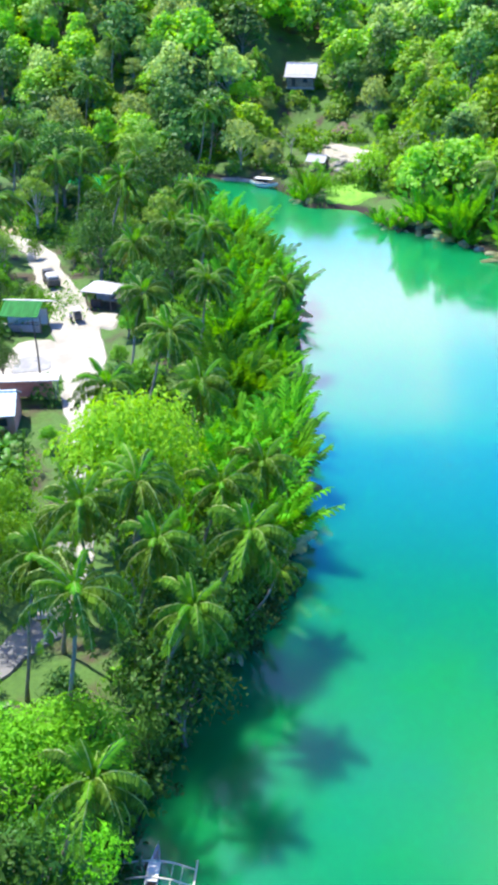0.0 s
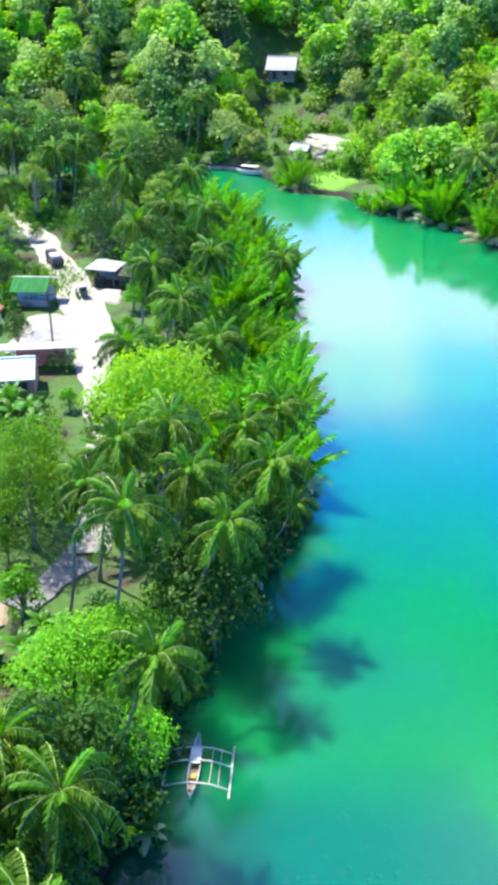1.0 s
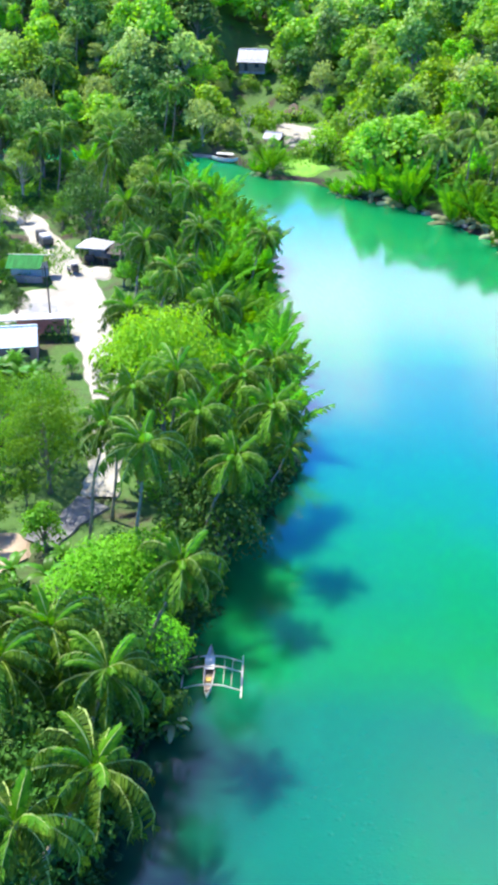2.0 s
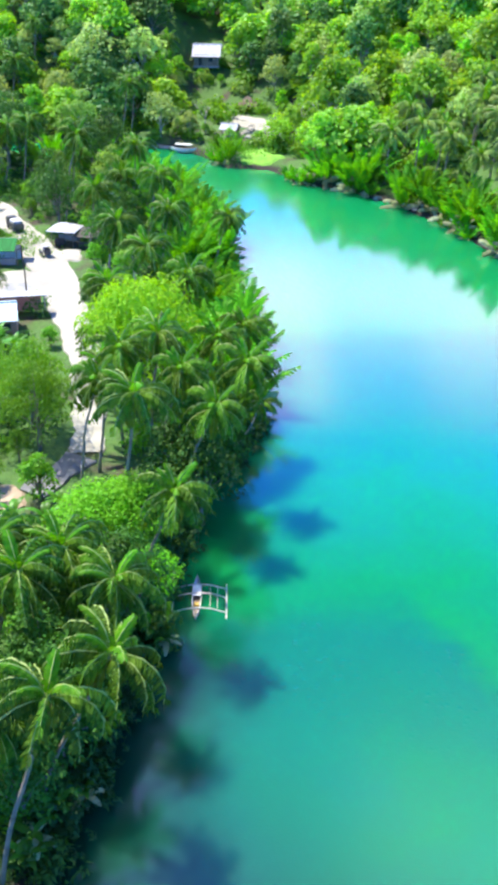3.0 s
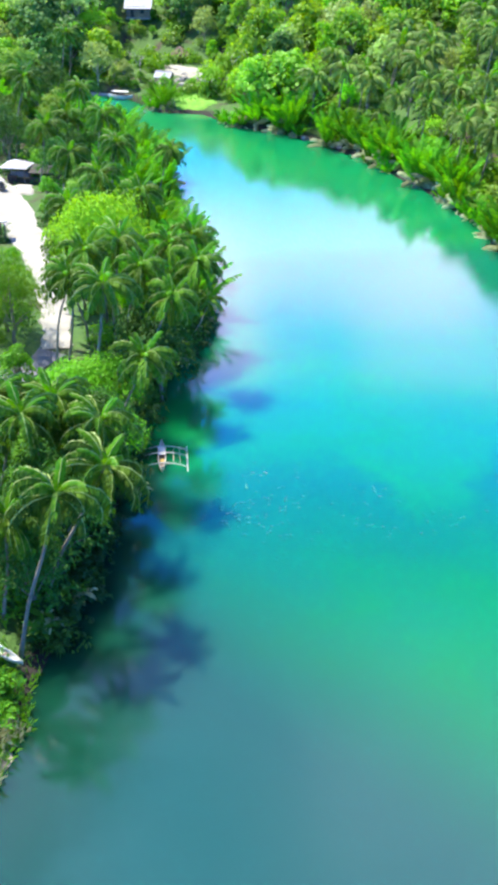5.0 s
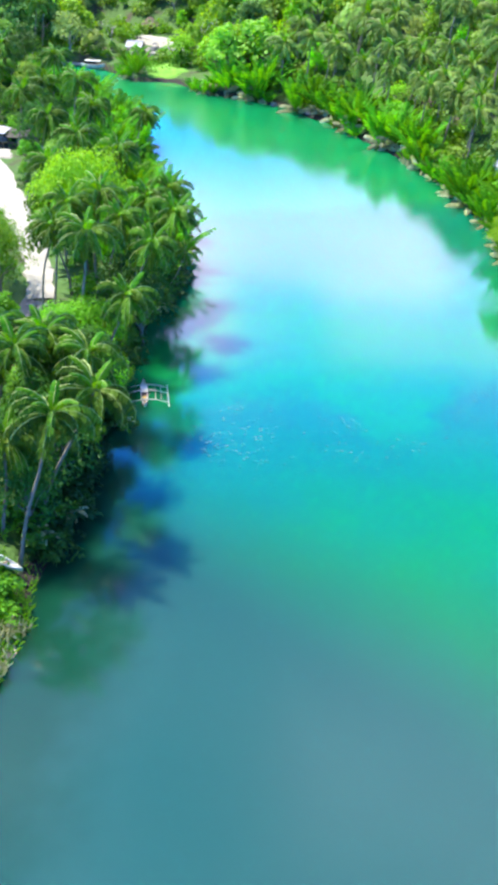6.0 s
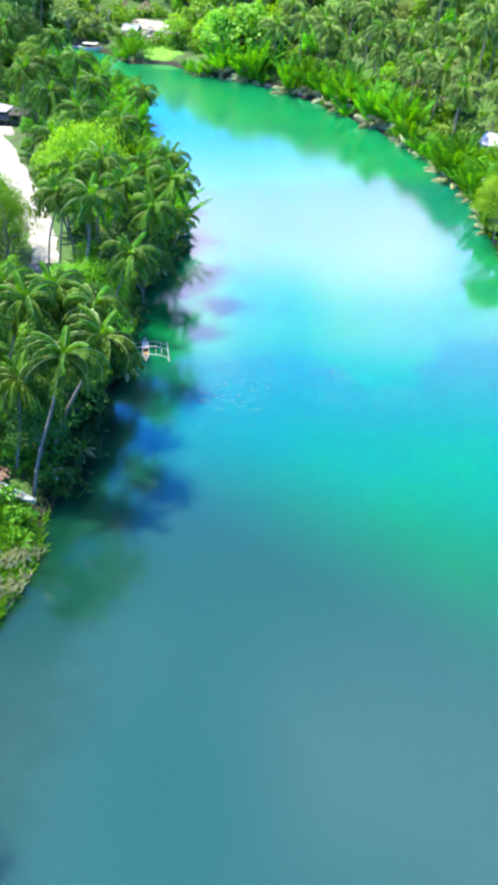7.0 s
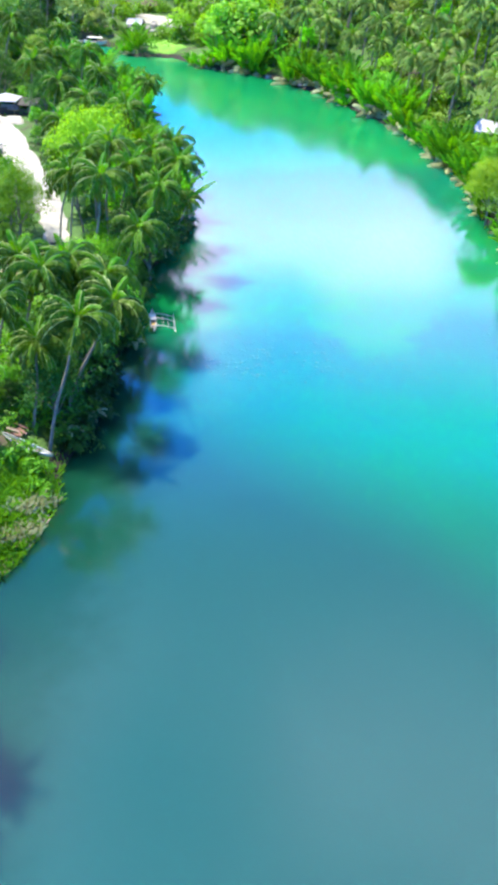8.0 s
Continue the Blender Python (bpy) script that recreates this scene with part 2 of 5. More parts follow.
M_FOREST = [leaf_material("forest leaves mid", (0.13, 0.34, 0.03), (0.40, 0.68, 0.07), 0.5, 0.62), leaf_material("forest leaves bright", (0.12, 0.42, 0.016), (0.36, 0.74, 0.04), 0.5, 0.65),
            leaf_material("forest leaves grey olive", (0.22, 0.36, 0.08), (0.54, 0.68, 0.20), 0.55, 0.6), leaf_material("forest leaves dark", (0.045, 0.15, 0.03), (0.18, 0.36, 0.07), 0.5, 0.45),
            leaf_material("forest leaves yellowish", (0.15, 0.38, 0.014), (0.42, 0.68, 0.05), 0.5, 0.6)]
# scrub leaves coloured darker to carry the shade beneath the palms
M_SCRUB_SHADE = leaf_material("shade-dark scrub leaves", (0.012, 0.055, 0.010), (0.05, 0.16, 0.03), 0.5, 0.3)
M_BANANA = leaf_material("banana leaf", (0.03, 0.15, 0.010), (0.14, 0.36, 0.03), 0.4, 0.4, patch=0.6)
M_BANANA_DRY = leaf_material("pale drooping leaf", (0.30, 0.34, 0.12), (0.62, 0.66, 0.36), 0.5, 0.3, patch=0.6)
M_GRASS = leaf_material("grass blades", (0.055, 0.20, 0.012), (0.24, 0.48, 0.05), 0.5, 0.4, patch=0.5)
M_LAWN = plain_material("short sunlit grass", (0.10, 0.30, 0.02), (0.22, 0.44, 0.04), 0.9, 0.9, 0, 0.6)
M_BARK = plain_material("bark", (0.16, 0.13, 0.10), (0.34, 0.29, 0.23), 1.5, 0.9, 0, 0.5)
M_PALE_BARK = plain_material("pale bark", (0.30, 0.27, 0.22), (0.52, 0.48, 0.40), 1.5, 0.85, 0, 0.4)
M_PALM_BARK = plain_material("palm trunk", (0.15, 0.13, 0.09), (0.33, 0.29, 0.21), 2.5, 0.9, 0, 0.5)
M_NUT = plain_material("coconut husk", (0.16, 0.11, 0.03), (0.30, 0.22, 0.06), 3.0, 0.5)
M_ROAD = plain_material("pale coral road", (0.27, 0.25, 0.20), (0.46, 0.43, 0.36), 0.35, 0.95, 0, 0.3)
M_ROAD_SHADE = plain_material("grey shaded road", (0.13, 0.13, 0.13), (0.24, 0.235, 0.225), 0.5, 0.95, 0, 0.3)
M_DIRT = plain_material("bare reddish earth", (0.28, 0.20, 0.13), (0.46, 0.36, 0.25), 0.5, 0.95, 0, 0.5)
M_CONCRETE = plain_material("grey concrete", (0.20, 0.20, 0.20), (0.36, 0.36, 0.35), 0.8, 0.9, 0, 0.3)
M_WALL = plain_material("whitewashed wall", (0.62, 0.60, 0.55), (0.80, 0.79, 0.75), 0.8, 0.9, 0, 0.2)
M_ROSE = plain_material("rose painted wall", (0.48, 0.20, 0.17), (0.62, 0.32, 0.27), 0.8, 0.85, 0, 0.2)
M_WOOD = plain_material("weathered wood", (0.15, 0.11, 0.08), (0.32, 0.25, 0.18), 1.5, 0.85, 0, 0.4)
M_REDBOARD = plain_material("faded red boards", (0.12, 0.055, 0.04), (0.24, 0.13, 0.09), 1.5, 0.9, 0, 0.4)
M_DARKWOOD = plain_material("dark timber", (0.035, 0.03, 0.026), (0.09, 0.075, 0.06), 1.5, 0.85, 0, 0.4)
M_THATCH = plain_material("thatch", (0.10, 0.075, 0.05), (0.24, 0.18, 0.12), 1.0, 0.95, 0, 0.8)
M_TIN = sheet_metal("pale sheet metal", (0.42, 0.41, 0.40), (0.60, 0.59, 0.57), 0.2)
M_TIN_PALE = sheet_metal("whitish sheet metal", (0.55, 0.53, 0.52), (0.74, 0.72, 0.71), 0.15)
M_TIN_BLUE = sheet_metal("pale blue sheet metal", (0.46, 0.62, 0.70), (0.66, 0.78, 0.82), 0.1)
M_TIN_GREEN = sheet_metal("green sheet metal", (0.01, 0.13, 0.02), (0.02, 0.22, 0.04), 0.1)
M_TIN_RED = sheet_metal("rusty red sheet metal", (0.36, 0.12, 0.07), (0.52, 0.22, 0.13), 0.4)
M_PAINT = plain_material("weathered white boat paint", (0.58, 0.57, 0.50), (0.76, 0.75, 0.68), 1.5, 0.7, 0, 0.05)
M_BLUEPAINT = plain_material("grey blue boat paint", (0.22, 0.32, 0.45), (0.34, 0.46, 0.58), 1.5, 0.4, 0, 0.05)
M_BAMBOO = plain_material("bleached bamboo", (0.50, 0.48, 0.40), (0.72, 0.70, 0.62), 2.0, 0.8, 0, 0.1)
M_YELLOW = plain_material("yellow plastic", (0.42, 0.26, 0.04), (0.56, 0.38, 0.08), 2.0, 0.4, 0, 0.05)
M_BLACK = plain_material("black rubber", (0.02, 0.02, 0.02), (0.05, 0.05, 0.05), 3.0, 0.7, 0, 0.1)
M_CARPAINT = plain_material("dark vehicle paint", (0.05, 0.05, 0.055), (0.10, 0.10, 0.11), 1.0, 0.35, 0.2, 0.03)
M_TARP = plain_material("grey tarpaulin", (0.30, 0.30, 0.30), (0.48, 0.48, 0.47), 1.0, 0.7, 0, 0.3)
M_RUBBLE = plain_material("broken pale stone", (0.16, 0.15, 0.11), (0.50, 0.46, 0.36), 1.6, 0.95, 0, 1.0, 5.0)
M_ROCK = plain_material("limestone", (0.14, 0.13, 0.10), (0.46, 0.43, 0.36), 0.9, 0.95, 0, 0.8)


# ---- mesh helpers ----
class Geo:
    """Vertices and faces of one mesh in the making."""

    def __init__(self):
        self.v, self.f, self.n = [], [], 0

    def add(self, v, faces):
        v = np.asarray(v, float).reshape(-1, 3)
        self.v.append(v)
        self.f += [tuple(int(i) + self.n for i in f) for f in faces]
        self.n += len(v)
        return self

    def add_quads(self, v, q):
        self.v.append(v)
        self.f += (np.asarray(q) + self.n).tolist()
        self.n += len(v)
        return self

    def mesh(self, name, mat, smooth=False):
        me = bpy.data.meshes.new(name)
        me.from_pydata(np.concatenate(self.v).tolist(), [], self.f)
        for m in (mat if isinstance(mat, (list, tuple)) else [mat]):
            me.materials.append(m)
        if smooth:
            me.shade_smooth()
        return me


def thing(name, m, label, category, group="", kind=""):
    ob = new(name)
    ob.matrix_basis = m
    ob.empty_display_size = 0.3
    return tagged(ob, label, category, group, kind)


def part(name, geo, mat, parent=None, label="", m=None, smooth=False):
    ob = new(name, geo if isinstance(geo, bpy.types.Mesh) else geo.mesh(name, mat, smooth))
    if parent is not None:
        ob.parent = parent
    if m is not None:
        ob.matrix_basis = m
    return tagged(ob, label)


def tube(geo, pts, radii, sides=7, cap=True):
    pts = [Vector(p) for p in pts]
    rings = []
    for i, p in enumerate(pts):
        d = (pts[min(i + 1, len(pts) - 1)] - pts[max(i - 1, 0)]).normalized()
        side = d.cross(Vector((0.13, 0.97, 0.21))).normalized()
        up = side.cross(d)
        rings += [p + (side * math.cos(a) + up * math.sin(a)) * radii[i] for a in (2 * math.pi * k / sides for k in range(sides))]
    faces = [(i * sides + k, i * sides + (k + 1) % sides, (i + 1) * sides + (k + 1) % sides, (i + 1) * sides + k) for i in range(len(pts) - 1) for k in range(sides)]
    if cap:
        faces += [tuple(range(sides))[::-1], tuple(range((len(pts) - 1) * sides, len(pts) * sides))]
    return geo.add([tuple(v) for v in rings], faces)


def box(geo, centre, size, turn=0.0, bevel=0.02, taper=1.0):
    """A box with bevelled edges; taper narrows its top."""
    bm = bmesh.new()
    bmesh.ops.create_cube(bm, size=1.0)
    for v in bm.verts:
        k = taper if v.co.z > 0 else 1.0
        v.co = Vector((v.co.x * size[0] * k, v.co.y * size[1] * k, v.co.z * size[2]))
    bmesh.ops.bevel(bm, geom=list(bm.edges), offset=min(bevel, min(size) * 0.3), segments=1, affect="EDGES")
    c, s = math.cos(turn), math.sin(turn)
    bm.verts.index_update()
    v = [(centre[0] + p.co.x * c - p.co.y * s, centre[1] + p.co.x * s + p.co.y * c, centre[2] + p.co.z) for p in bm.verts]
    f = [tuple(w.index for w in face.verts) for face in bm.faces]
    bm.free()
    return geo.add(v, f)


def slab(geo, corners, thick):
    """A sloping plate: four corners, thickened downwards."""
    a = [Vector(c) for c in corners]
    nrm = (a[1] - a[0]).cross(a[3] - a[0]).normalized()
    b = [p - nrm * thick for p in a]
    return geo.add([tuple(p) for p in a + b], [(0, 1, 2, 3), (7, 6, 5, 4), (0, 4, 5, 1), (1, 5, 6, 2), (2, 6, 7, 3), (3, 7, 4, 0)])


# ---- the river's course and the lie of the land ----
SHORE_LEFT = [(-66, -150), (-46, -60), (-34, -20), (-26.5, 0), (-22.3, 8), (-18.8, 13.5), (-17.6, 18), (-16.4, 24), (-14.3, 31), (-12.5, 38.5), (-9.5, 47), (-7.5, 55), (-5.0, 65), (-2.5, 72),
              (0.5, 79), (2.8, 88), (4.0, 100), (4.6, 118), (4.6, 138), (3.5, 153), (0, 168), (-6, 184), (-14, 198), (-27, 211), (-45, 224.5), (-60, 232.5), (-160, 267)]
SHORE_RIGHT = [(-160, 271), (-60, 236.5), (-45, 231), (-27, 229), (-13, 225), (-0.4, 219), (6, 202.5), (16, 199.5), (20, 188), (28.5, 182.5), (36.5, 171.5), (42.8, 155.5), (47, 139.5), (50.4, 120), (51, 98),
               (47, 82), (46, 66), (47.5, 50), (53, 20), (60, -40), (75, -150)]


def edge_distance(x, y, line):
    d = np.full(np.shape(x), 1e9)
    for (ax, ay), (bx, by) in zip(line, line[1:]):
        ux, uy = bx - ax, by - ay
        k = np.clip(((x - ax) * ux + (y - ay) * uy) / (ux * ux + uy * uy), 0, 1)
        d = np.minimum(d, np.hypot(x - ax - k * ux, y - ay - k * uy))
    return d


def in_river(x, y):
    ring = SHORE_LEFT + SHORE_RIGHT
    inside = np.zeros(np.shape(x), bool)
    for (ax, ay), (bx, by) in zip(ring, ring[1:] + ring[:1]):
        if ay != by:
            inside ^= ((ay > y) != (by > y)) & (x < (bx - ax) * (y - ay) / (by - ay) + ax)
    return inside


def step(v, a, b):
    k = np.clip((v - a) / (b - a), 0, 1)
    return k * k * (3 - 2 * k)


def lie(x, y):
    """Height of the ground, distance from the water (minus: in it), and whether it is the far bank."""
    x, y = np.asarray(x, float), np.asarray(y, float)
    dl, dr = edge_distance(x, y, SHORE_LEFT), edge_distance(x, y, SHORE_RIGHT)
    d, far = np.minimum(dl, dr), dr < dl
    d = np.where(in_river(x, y), -d, d) + 0.5 * np.sin(x * 0.5 + y * 0.33) * np.cos(y * 0.41 - x * 0.2) + 0.12 * np.sin(y * 1.1 + x)
    wob = np.sin(x * 0.13 + 1.3) * np.cos(y * 0.11) + 0.5 * np.sin(x * 0.31 - y * 0.23)
    left = 1.75 * step(d, -0.3, 5) + 0.15 * wob * step(d, 5, 15)
    rise = 0.30 + 0.16 * step(-x, -15, 20)
    right = 1.5 * step(d, -0.3, 5) + 0.04 * np.clip(d, 0, 40) + rise * 96 * (1 - np.exp(-np.clip(d - 34 + 20 * step(-x, -5, 15), 0, 900) / 60)) + 0.6 * wob * step(d, 10, 40) + 7.0 * step(x, 26, 46) * step(d, 9, 30)
    bed = -4.0 * step(-d, -0.3, 9) - 0.05
    return np.where(d < 0, bed, np.where(far, right, left)), d, far & (d > 0)


GX, GY = np.meshgrid(np.arange(-160, 161, 1.0), np.arange(-150, 451, 1.0))
G_HEIGHT, G_SHORE, G_FAR = lie(GX, GY)


def spot(x, y):
    """Height, distance from the water and far bank at one place, read off a metre grid."""
    fx, fy = min(max(x + 160, 0), 319.99), min(max(y + 150, 0), 599.99)
    i, j = int(fx), int(fy)
    u, v = fx - i, fy - j

    def blend(a):
        return float((a[j, i] * (1 - u) + a[j, i + 1] * u) * (1 - v) + (a[j + 1, i] * (1 - u) + a[j + 1, i + 1] * u) * v)

    return blend(G_HEIGHT), blend(G_SHORE), bool(G_FAR[round(fy), round(fx)])


def height(x, y):
    return spot(x, y)[0]


def make_ground():
    def axis(lo, hi, pace):
        inner = list(np.arange(lo, hi + 0.1, pace))
        out, s = [], pace
        v = 0.0
        while v < 2600:
            s *= 1.35
            v += s
            out.append(v)
        return np.array([lo - v for v in out[::-1]] + inner + [hi + v for v in out])

    xs, ys = axis(-110, 130, 2.0), axis(-90, 420, 2.0)
    X, Y = np.meshgrid(xs, ys)
    Z, d, far = lie(X, Y)
    Z = Z + np.where(Z > 0.5, 0.12 * np.sin(X * 1.1) * np.cos(Y * 0.9), 0)
    nx, ny = len(xs), len(ys)
    i = np.arange(nx * ny).reshape(ny, nx)
    q = np.stack([i[:-1, :-1], i[:-1, 1:], i[1:, 1:], i[1:, :-1]], -1).reshape(-1, 4)
    g = Geo().add_quads(np.stack([X, Y, Z], -1).reshape(-1, 3), q)
    tagged(part("ground", g, M_GROUND, smooth=True), "earth river banks and wooded hills with patchy grass", "ground", kind="structure")
    w = Geo().add([(-2500, -2500, 0), (2500, -2500, 0), (2500, 2500, 0), (-2500, 2500, 0)], [(0, 1, 2, 3)])
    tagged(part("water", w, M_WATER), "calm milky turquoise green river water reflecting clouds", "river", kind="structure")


make_ground()


# ---- plants ----
def frond_geo(seed, length, start, droop, width, pairs=19, hang=0.6, ahead=0.55):
    """A feather palm leaf in the xz plane: midrib and leaflets, as two meshes."""
    r = np.random.default_rng(seed)
    steps = 10
    pts, ang = [Vector((0, 0, 0))], radians(start)
    bow = r.uniform(-0.15, 0.15)
    for i in range(steps):
        s = (i + 0.5) / steps
        a = ang - radians(droop) * s ** 1.3
        pts.append(pts[-1] + Vector((math.cos(a), bow * s, math.sin(a))) * (length / steps))
    rib = Geo()
    tube(rib, pts[::2], [0.02 + 0.035 * math.sin(math.pi * (i + 0.6) / 6.2) for i in range(6)], 3, False)
    leaf = Geo()
    for k in range(pairs):
        s = 0.1 + 0.89 * (k + 0.5) / pairs
        f = s * steps
        i = min(int(f), steps - 1)
        p = pts[i].lerp(pts[i + 1], f - i)
        d = (pts[i + 1] - pts[i]).normalized()
        up = d.cross(Vector((0, -1, 0))).normalized()
        if up.z < 0 and abs(d.z) < 0.95:
            up = -up
        size = width * (math.sin(math.pi * (0.10 + 0.82 * s)) ** 0.6) * r.uniform(0.85, 1.1)
        for side in (-1, 1):
            out = (Vector((0, side, 0)) + d * ahead - up * hang * r.uniform(0.4, 1.25)).normalized()
            mid = p + out * size * 0.5
            tip = mid + (out + Vector((0, 0, -0.7 * hang - 0.2))).normalized() * size * 0.5
            w = d * (0.11 + 0.05 * r.random()) * (14 / pairs)
            leaf.add([tuple(p - w * 0.6), tuple(p + w * 0.6), tuple(mid + w), tuple(mid - w), tuple(tip)], [(0, 1, 2, 3), (3, 2, 4)])
    return rib, leaf


def frond_mesh(name, mat, *args, **kw):
    rib, leaf = frond_geo(*args, **kw)
    g = Geo()
    lv = np.concatenate(leaf.v)
    g.v, g.f, g.n = [lv], list(leaf.f), len(lv)
    cut = len(g.f)
    g.add(np.concatenate(rib.v), rib.f)
    me = g.mesh(name, [mat, M_RIB])
    index = np.zeros(len(me.polygons), np.int32)
    index[cut:] = 1
    me.polygons.foreach_set("material_index", index)
    return me


SPEARS = [frond_mesh("frond", M_SPEAR, 11 + i, 3.0 + 0.25 * i, 82 - 9 * i, 50 + 14 * i, 0.75, 16, hang=0.5, ahead=1.0) for i in range(3)]
MIDS = [frond_mesh("frond", M_PALM, 21 + i, 4.7 + 0.12 * i, 70 - 9 * i, 150 - 2 * i, 1.05, 24, hang=1.5, ahead=0.6) for i in range(4)]
LOWS = [frond_mesh("frond", M_PALM, 31 + i, 4.6 - 0.12 * i, 22 - 15 * i, 112 - 14 * i, 1.05, 24, hang=1.5, ahead=0.6) for i in range(4)]
PALE_MIDS = [frond_mesh("frond", M_PALM_HAZE, 51 + i, 4.9 + 0.12 * i, 66 - 9 * i, 146 - 2 * i, 1.05, 22, hang=1.5, ahead=0.6) for i in range(4)]
PALE_LOWS = [frond_mesh("frond", M_PALM_HAZE, 55 + i, 4.7 - 0.12 * i, 22 - 15 * i, 112 - 14 * i, 1.05, 22, hang=1.5, ahead=0.6) for i in range(4)]
OLDS = [frond_mesh("frond", M_OLD, 41 + i, 3.7 - 0.2 * i, -30 - 16 * i, 52, 0.8, 20, hang=0.9) for i in range(3)]


def coconut_palm(seed, tall, lean, lush=1.0, bend=None, bark=None, pale=False):
    """A coconut palm: curved tapering trunk that leans along +x, fronds one by one, nuts."""
    r = np.random.default_rng(seed)
    root = thing("coconut_palm", pose(0, 0, -500), "coconut palm with grey trunk and pale olive fronds lightened for haze" if pale else "tall coconut palm with drooping green fronds and slender grey trunk", "palm tree", "coconut palms")
    n = 9
    pts = [(lean * (i / n) ** (bend or (1.7 if seed % 2 else 1.0)) + 0.12 * math.sin(i * 1.1 + seed), 0.15 * math.sin(i * 0.8 + seed), tall * i / n) for i in range(n + 1)]
    pts[-1] = (lean, 0, tall)
    radii = [0.25] + [0.17 - 0.06 * i / n for i in range(1, n + 1)]
    part("trunk", tube(Geo(), pts, radii, 7), bark or M_PALM_BARK, root, smooth=True)
    top = (lean, 0, tall)
    turn = 0.0

    def put(me, tip, size, label=""):
        part("frond", me, None, root, label, pose(*top, 0, r.uniform(-7, 7), tip) @ Matrix.Scale(size, 4))

    for me_list, count, low, high in ((SPEARS, 4, 0.75, 1.1), (PALE_MIDS if pale else MIDS, int(12 * lush), 0.74, 1.12), (PALE_LOWS if pale else LOWS, int(10 * lush), 0.78, 1.08), (OLDS, 3, 0.8, 1.0)):
        for k in range(count):
            turn += 137.5 + r.uniform(-14, 14)
            put(me_list[int(r.integers(len(me_list)))], turn, r.uniform(low, high), "yellowing old frond" if me_list is OLDS else "")
    nuts = Geo()
    for k in range(7):
        a = k * 0.9 + seed
        bm = bmesh.new()
        bmesh.ops.create_icosphere(bm, subdivisions=1, radius=0.11)
        bm.verts.index_update()
        c = (lean + 0.28 * math.cos(a), 0.28 * math.sin(a), tall - 0.5 - 0.14 * (k % 3))
        nuts.add([(v.co.x + c[0], v.co.y + c[1], v.co.z * 1.25 + c[2]) for v in bm.verts], [tuple(w.index for w in f.verts) for f in bm.faces])
        bm.free()
    part("coconut_bunch", nuts, M_NUT, root)
    return root, tall, lean


PALM_KINDS = [coconut_palm(1, 6.5, 0.9), coconut_palm(2, 9.0, 1.8), coconut_palm(3, 11.0, 3.0), coconut_palm(4, 12.5, 2.4), coconut_palm(5, 14.5, 2.8), coconut_palm(6, 11.5, 4.6), coconut_palm(7, 13.0, 1.2, 0.85), coconut_palm(8, 11.5, 7.0, 0.7, 0.5, M_PALE_BARK),
              coconut_palm(9, 9.0, 1.4, pale=True), coconut_palm(10, 11.0, 2.0, pale=True), coconut_palm(11, 12.5, 1.6, 0.9, pale=True)]
USED_KINDS = set()
TAKEN = []


def plant_palm(x, y, top, toward=None, kind=None, pale=False):
    """A palm whose crown stands at (x, y, top)."""
    r = np.random.default_rng(int(abs(x * 131 + y * 17 + top * 7) * 10))
    tall = max(top - height(x, y), 4.0)
    if kind is None:
        order = sorted((8, 9, 10) if pale else range(7), key=lambda i: abs(PALM_KINDS[i][1] - tall) + 3 * (i == 5) + r.uniform(0, 0.8))
        kind = order[0]
    root, full, lean = PALM_KINDS[kind]
    a = radians(r.uniform(-50, 50) if toward is None else toward)
    k = tall / full
    for _ in range(2):
        bx, by = x - lean * k * math.cos(a), y - lean * k * math.sin(a)
        base = height(bx, by) - 0.1
        k = (top - base) / full
    # keep the foot on dry land: stand further back and lean further out
    tilt = 0.0
    while spot(bx, by)[1] < 1.6 and tilt < 0.45:
        tilt += 0.03
        reach, rise = lean * math.cos(tilt) + full * math.sin(tilt), full * math.cos(tilt) - lean * math.sin(tilt)
        k = (top - base) / rise
        bx, by = x - reach * k * math.cos(a), y - reach * k * math.sin(a)
        base = height(bx, by) - 0.1
    m = pose(bx, by, base, 0, 0, math.degrees(a)) @ Matrix.Rotation(tilt, 4, "Y") @ Matrix.Scale(k, 4)
    TAKEN.append((x, y))
    if kind in USED_KINDS:
        return copy_thing(root, m)
    USED_KINDS.add(kind)
    root.matrix_basis = m
    return root


def crown_points(seed, lobes, radius, tall):
    r = np.random.default_rng(seed)
    c = []
    for i in range(lobes):
        a, s = i * 2.4 + r.uniform(-0.4, 0.4), math.sqrt((i + 0.6) / lobes)
        c.append((radius * 0.66 * s * math.cos(a), radius * 0.66 * s * math.sin(a), tall * (0.62 * (1 - s * s) - 0.25 + r.uniform(-0.16, 0.16)), radius * r.uniform(0.30, 0.48)))
    return np.array(c)


